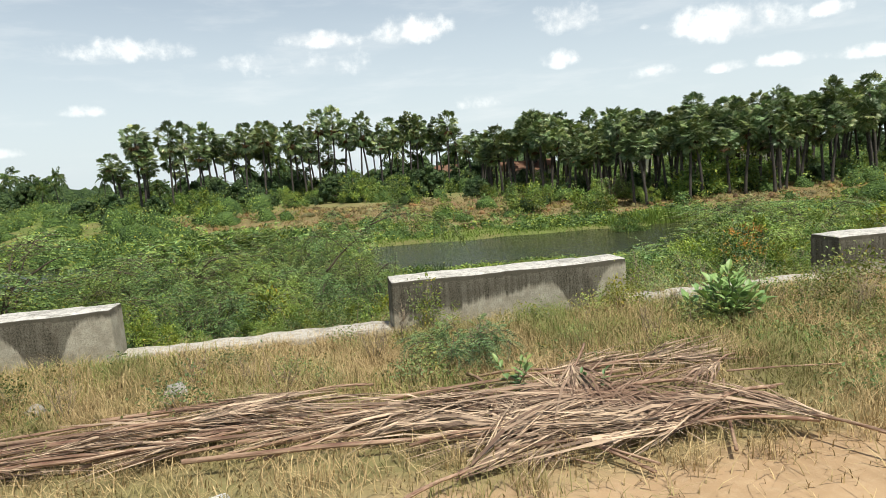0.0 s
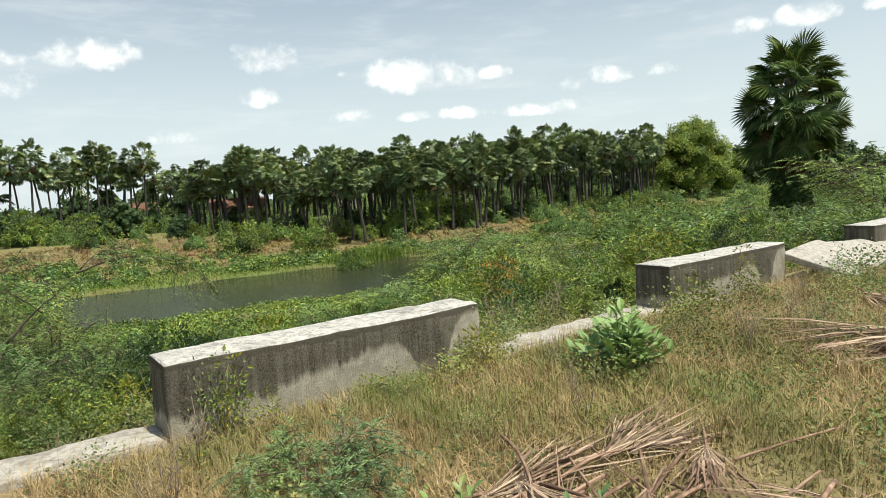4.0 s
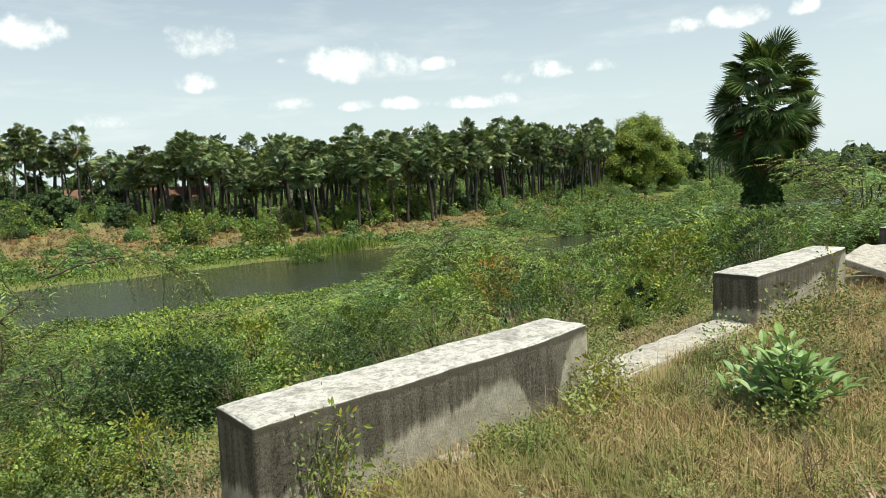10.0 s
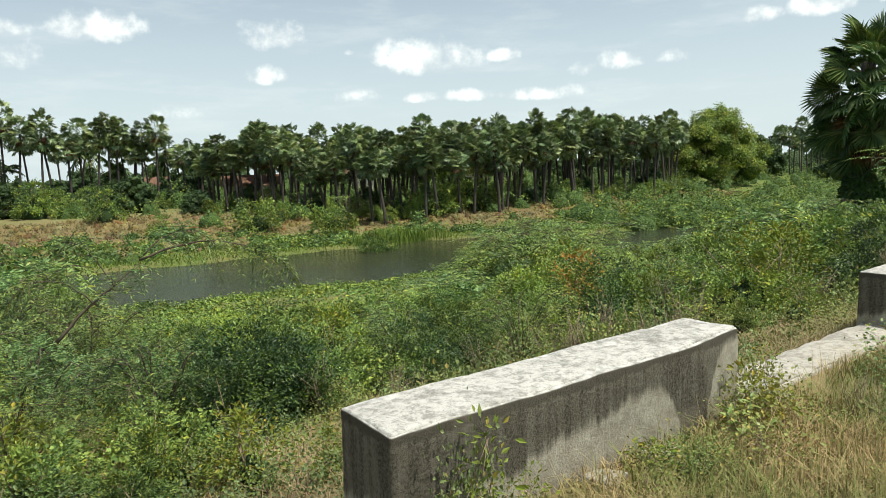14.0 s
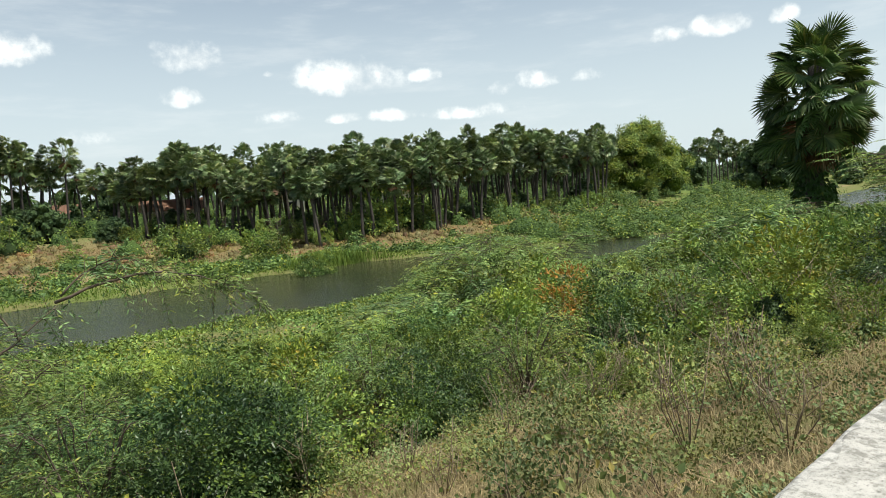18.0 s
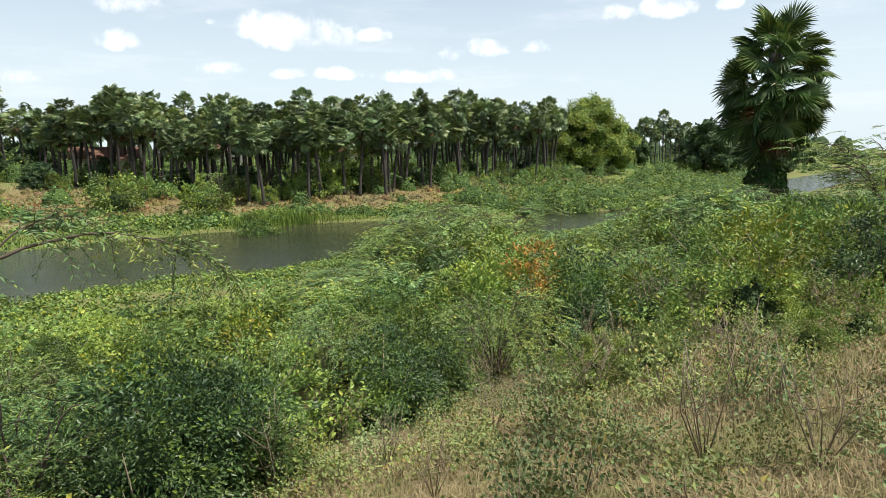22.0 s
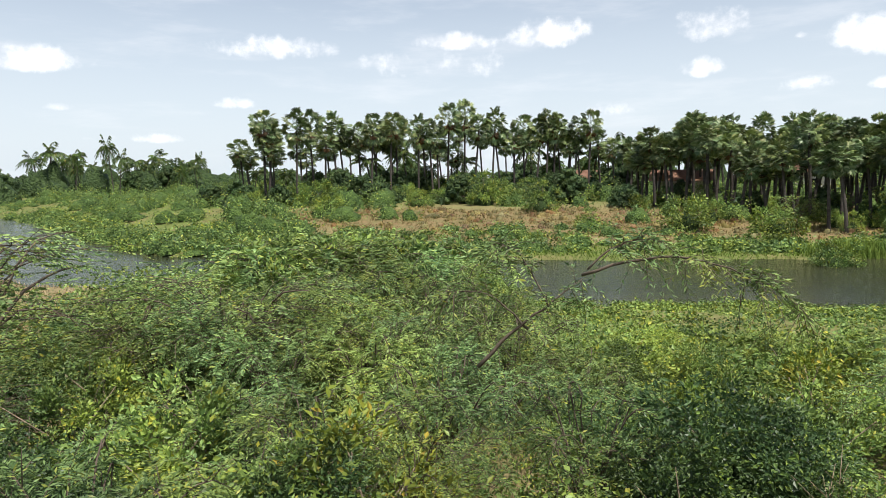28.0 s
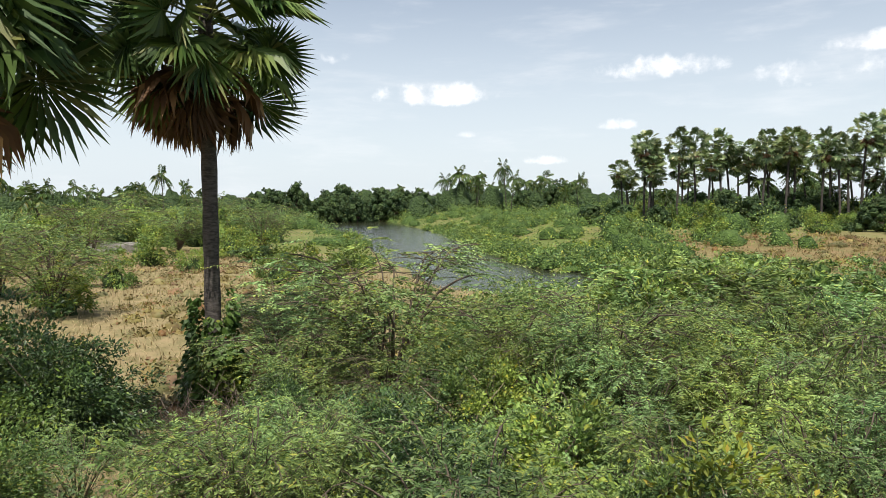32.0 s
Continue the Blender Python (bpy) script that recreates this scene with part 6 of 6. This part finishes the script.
lying += [(r.uniform(0, 1.5), -2.95 + r.normal() * 0.36, r.uniform(-60, 80), r.uniform(0.5, 1.2)) for _ in range(18)]
lying += [(r.uniform(4.0, 6.6), -1.95 + r.normal() * 0.25, r.uniform(-50, 60), r.uniform(0.5, 1.2)) for _ in range(12)]
for x, y, a, s in lying:
    ob = tagged(new("dry_stalk", stick), "bare dried frond stalk lying on the ground", "stick", "dry stalks")
    ob.matrix_basis = stand(x, y - 0.1 * x, 0.05 + 0.06 * r.uniform(), a, s) @ Matrix.Diagonal((1, 0.5, 0.5, 1))


# ---- milkweed ----
def milkweed(x, y, s, seed, stems=16):
    q = np.random.default_rng(seed)
    root = thing("milkweed_plant", "milkweed plant with broad pale green leaves on the verge", "plant")
    root.matrix_basis = stand(x, y, float(land(x, y)), 0, s)
    paths, made = [], []
    for k in range(stems):
        a = k * 2.4
        lean = 0.12 + 1.02 * (k + 0.5) / stems
        ln = q.uniform(0.50, 0.72)
        tip = np.array([math.cos(a) * math.sin(lean), math.sin(a) * math.sin(lean), math.cos(lean)]) * ln
        paths.append(([(0.03 * math.cos(a), 0.03 * math.sin(a), -0.02), tuple(tip * 0.5 + np.array([0, 0, 0.03])), tuple(tip)], 0.010, 0.006))
        for j in range(9):
            made.append((tip * (0.30 + 0.088 * j), a + (j % 2) * 3.0 + (j // 2) * 1.5 + q.normal() * 0.4, 0.05 + 0.11 * j + q.normal() * 0.2))
    part("stalk_frame", tubes("stalk_frame", paths, MAT_GREENSTEM, 6), root)
    # one thick oval leaf, cupped along its rib
    vs = []
    for u0, u1, w0, w1 in [(0, 0.2, 0.12, 0.62), (0.2, 0.45, 0.62, 0.95), (0.45, 0.68, 0.95, 0.9), (0.68, 0.87, 0.9, 0.52), (0.87, 1.0, 0.52, 0.04)]:
        for sgn in (-1, 1):
            vs.append([(u0 * 0.21, 0, -0.05 * u0 * u0), (u0 * 0.21, sgn * w0 * 0.049, 0.018 * w0 - 0.05 * u0 * u0), (u1 * 0.21, sgn * w1 * 0.049, 0.018 * w1 - 0.05 * u1 * u1), (u1 * 0.21, 0, -0.05 * u1 * u1)])
    leaf_mesh = quads("leaf", np.array(vs), MAT_BROAD)
    for p, a, el in made:
        ob = part("leaf", leaf_mesh, root)
        ob.matrix_basis = Matrix.Translation(Vector(p)) @ (Matrix.Rotation(a, 4, "Z") @ Matrix.Rotation(-el, 4, "Y") @ Matrix.Diagonal((q.uniform(0.6, 0.98),) * 3 + (1,)))
    return root


milkweed(3.12, -1.22, 0.72, 1, 36)
milkweed(0.62, -2.35, 0.5, 2, 4)
milkweed(1.15, -2.62, 0.35, 3, 3)
scatter([feather_proto("thorn_bush", "low bluish thorn bush in front of the parapet", MAT_BLUISH, 99, 1.7, 0.70, 20, 0.050, 260, 0.006, rows=14)], 0.42, -1.42, 0.52)
for x, y, s in [(-0.5, -0.35, 0.5), (2.5, -0.3, 0.7), (1.6, -0.35, 0.5), (3.2, 0.3, 0.7), (4.0, -0.4, 0.8), (4.7, -0.7, 0.9), (5.2, -0.5, 1.0), (6.2, -0.6, 0.8), (-1.8, -1.9, 0.7), (-3.2, -1.3, 0.6), (6.9, -1.2, 0.9), (7.8, -0.9, 0.8), (5.6, -1.6, 0.7), (8.6, -0.7, 1.0)]:
    scatter(herbs, x, y, s, 1.0, 0.0)
for x, y, s, tall in [(0.3, -0.1, 0.5, 2.0), (0.42, -0.14, 0.4, 1.4), (2.5, -0.16, 0.6, 1.3), (2.3, -0.14, 0.45, 1.0), (1.5, -0.14, 0.4, 0.8)]:
    scatter(herbs, x, y, s, tall, 0.0)
wall_weed = [shrub_proto("wall_weed", "yellowish green leafy weed growing against the parapet", MAT_YELLOW, 150 + k, w, h, 170, 0.05, 0.42, 18, 0.045, 7, 0.3, "weeds at the wall", 0) for k, (w, h) in enumerate([(0.22, 0.55), (0.34, 0.36)])]
for k, (x, y, s, t) in enumerate([(0.36, -0.16, 1.0, 1.0), (2.46, -0.2, 1.0, 1.0), (0.62, -0.2, 0.6, 0.8), (1.45, -0.22, 0.8, 0.7), (2.75, -0.12, 0.8, 0.9), (5.6, -0.25, 1.2, 1.0), (6.4, -0.3, 1.1, 1.1)]):
    scatter([wall_weed[k % 2]], x, y, s, t, 0.0)
milkweed(2.15, -0.3, 0.36, 4, 4)
for k in range(70):
    x, y = r.uniform(-5, 11), r.uniform(-3.4, -0.3)
    if wave(x, y, 0.9, 1.7) > -0.1 and not (-3.4 < x < 2.4 and y < -1.9):
        scatter(herbs, x, y, r.uniform(0.35, 0.75), r.uniform(0.6, 1.0), 0.0)

def dry_twigs(seed):
    """A leafless dried weed: forking thin stems."""
    q = np.random.default_rng(seed)
    paths = []
    for k in range(7):
        a, lean = q.uniform(0, 6.28), q.uniform(0.1, 0.5)
        tip = np.array([math.cos(a) * lean, math.sin(a) * lean, 1.0]) * q.uniform(0.4, 0.8)
        paths.append(([(0, 0, -0.03), tip * 0.5 + q.normal(size=3) * 0.03, tip], 0.006, 0.002))
        for j in range(4):
            b = tip * q.uniform(0.4, 0.95)
            paths.append(([b, b + np.append(q.normal(size=2) * 0.12, q.uniform(0.05, 0.2))], 0.003, 0.0012))
    root = thing("dried_weed", "leafless brown dried weed on the slope", "weed", "dried weeds")
    tagged(part("stem_spray", tubes("stem_spray", paths, MAT_STEM, 4), root), kind="stuff")
    return root


dry = [dry_twigs(700 + k) for k in range(3)]
for k in range(95):
    x, y = (r.uniform(0.8, 18), r.uniform(0.9, 6.5)) if k < 70 else (r.uniform(-4, 9), r.uniform(-1.8, -0.3))
    if math.hypot(x + 0.95, y - 0.4) < 4.5 and y > 0:
        continue
    place_copy(dry[k % 3], stand(x, y, float(land(x, y)), r.uniform(0, 360), r.uniform(0.7, 1.3) * (1 if k < 70 else 0.5)))
n = 1500
x = 24.6 + r.normal(size=n) * 1.7
y = np.interp(x, FAR_X, FAR_Y) + 0.8 + r.normal(size=n) * 0.5
tagged(new("reed_clump", blades("reed_clump", x, y, 0.85, MAT_REED, 0.02, 0.25, 15)), "tall dark green reed clump at the water's edge", "reeds", kind="stuff")

# dead brush under the thorn trees
def brush_proto(seed):
    q = np.random.default_rng(seed)
    paths = []
    for k in range(26):
        a, lean = q.uniform(0, 6.28), q.uniform(0.2, 1.4)
        tip = np.array([math.cos(a) * lean, math.sin(a) * lean, q.uniform(0.3, 1.0)]) * q.uniform(0.5, 1.0)
        paths.append(([(q.normal() * 0.1, q.normal() * 0.1, -0.03), tip * 0.5 + q.normal(size=3) * 0.08 + np.array([0, 0, 0.08]), tip], 0.010, 0.003))
        for j in range(6):
            b = tip * q.uniform(0.35, 0.95)
            paths.append(([b, b + q.normal(size=3) * 0.16], 0.004, 0.0015))
    root = thing("dead_brush", "tangle of dry brown thorn twigs under the bushes", "brush", "dead brush")
    tagged(part("twig_tangle", tubes("twig_tangle", paths, MAT_BARK, 4), root), kind="stuff")
    return root


brush = [brush_proto(720 + k) for k in range(3)]
for k in range(34):
    x, y = r.uniform(-9.4, -4.6), r.uniform(6.0, 10.0)
    place_copy(brush[k % 3], stand(x, y, float(land(x, y)), r.uniform(0, 360), r.uniform(0.7, 1.2)))
for x, y in [(3.4, 6.3), (7.9, 6.2), (9.6, 3.6)]:
    place_copy(brush[int(x) % 3], stand(x, y, float(land(x, y)), x * 90, 0.7))

# ---- well and houses ----
def ring(name, radius, width, height, mat, n=28):
    bm = bmesh.new()
    rows = []
    for rr, z in ((radius, 0), (radius, height), (radius - width, height), (radius - width, 0)):
        rows.append([bm.verts.new((rr * math.cos(2 * math.pi * k / n) + 0.02 * math.sin(k * 5), rr * math.sin(2 * math.pi * k / n), z + (0.03 * math.sin(k * 3.1) if z else 0))) for k in range(n)])
    for a, b in zip(rows, rows[1:]):
        for k in range(n):
            bm.faces.new((a[k], a[(k + 1) % n], b[(k + 1) % n], b[k]))
    me = bpy.data.meshes.new(name)
    bm.to_mesh(me)
    bm.free()
    me.materials.append(mat)
    return me


well = thing("well", "old round stone well ring on the dry clearing", "well")
well.matrix_basis = pose(-51, 31, float(land(-51, 31)) - 0.1)
part("ring_wall", ring("ring_wall", 1.9, 0.35, 0.75, MAT_STONE), well)


def house(az, d, w, depth, h, turn, label):
    x, y = polar(az, d)
    root = thing("house", label, "house", "houses behind the palms")
    root.matrix_basis = stand(x, y, float(land(x, y)) - 0.1, turn)
    me = block("wall", (w, depth, h), MAT_PLASTER, 5.0)
    part("wall", me, root)
    o = 0.45
    bm = bmesh.new()
    p = [bm.verts.new(c) for c in ((-o, -o, h - 0.05), (w + o, -o, h - 0.05), (w + o, depth / 2, h + depth * 0.3), (-o, depth / 2, h + depth * 0.3), (-o, depth + o, h - 0.05), (w + o, depth + o, h - 0.05))]
    bm.faces.new((p[0], p[1], p[2], p[3]))
    bm.faces.new((p[3], p[2], p[5], p[4]))
    me = bpy.data.meshes.new("roof")
    bmesh.ops.solidify(bm, geom=list(bm.faces), thickness=0.12)
    bm.to_mesh(me)
    bm.free()
    me.materials.append(MAT_TILE)
    part("roof", me, root)
    hole = block("door", (0.9, 0.06, 1.9), MAT_HOLE, 2.0)
    ob = part("door", hole, root)
    ob.matrix_basis = pose(w * 0.4, -0.03, 0.05)


house(37.0, 92, 5, 4, 2.6, -35, "small house with a red tiled roof among palm trunks")
house(17.6, 78, 6, 4, 2.2, -20, "low shed with a pale tiled roof behind shrubs")
house(10.2, 105, 5, 4, 2.6, -12, "small house with a brown tiled roof behind the palms")
house(28.0, 96, 4, 4, 2.8, -28, "pale plastered house seen between palm trunks")


# ---- stones and litter ----
def stone(name, x, y, s, seed, label, mat, flat=0.6):
    bm = bmesh.new()
    bmesh.ops.create_icosphere(bm, subdivisions=2, radius=1.0)
    for v in bm.verts:
        v.co = v.co * (1 + 0.35 * noise.noise(v.co * 1.3 + Vector((seed * 5, 0, 0))))
        v.co.z = v.co.z * flat
    me = bpy.data.meshes.new(name)
    bm.to_mesh(me)
    bm.free()
    me.materials.append(mat)
    ob = tagged(new(name, me), label, "stone")
    ob.matrix_basis = stand(x, y, float(land(x, y)) + 0.25 * s, seed * 40, s)


stone("stone", -1.95, -1.35, 0.10, 1, "grey lichen-spotted stone in the dry grass", MAT_STONE, 0.8)
stone("stone", -2.95, -1.45, 0.08, 2, "pale grey stone standing in the dry grass", MAT_STONE, 1.1)
stone("stone", 2.95, 0.0, 0.16, 3, "pale broken lump of concrete beside the plinth", MAT_STONE, 0.5)
stone("stone", -4.2, 4.6, 0.22, 4, "pale broken stone on the slope", MAT_STONE, 0.7)


# ---- a scrap of paper by the heap ----
def paper_scrap(x, y, z, turn):
    """A crumpled scrap: a small folded sheet with a little thickness."""
    q = np.random.default_rng(5)
    bm = bmesh.new()
    grid = [[bm.verts.new((0.026 * i + q.normal() * 0.003, 0.022 * j + q.normal() * 0.003, abs(q.normal()) * 0.010)) for i in range(5)] for j in range(4)]
    for j in range(3):
        for i in range(4):
            bm.faces.new((grid[j][i], grid[j][i + 1], grid[j + 1][i + 1], grid[j + 1][i]))
    bmesh.ops.solidify(bm, geom=list(bm.faces), thickness=0.001)
    me = bpy.data.meshes.new("paper_scrap")
    bm.to_mesh(me)
    bm.free()
    me.materials.append(MAT_PAPER)
    ob = tagged(new("paper_scrap", me), "crumpled white paper scrap lying on the dry ground", "litter")
    ob.matrix_basis = stand(x, y, z, turn)


paper_scrap(-1.36, -3.42, 0.02, 20)
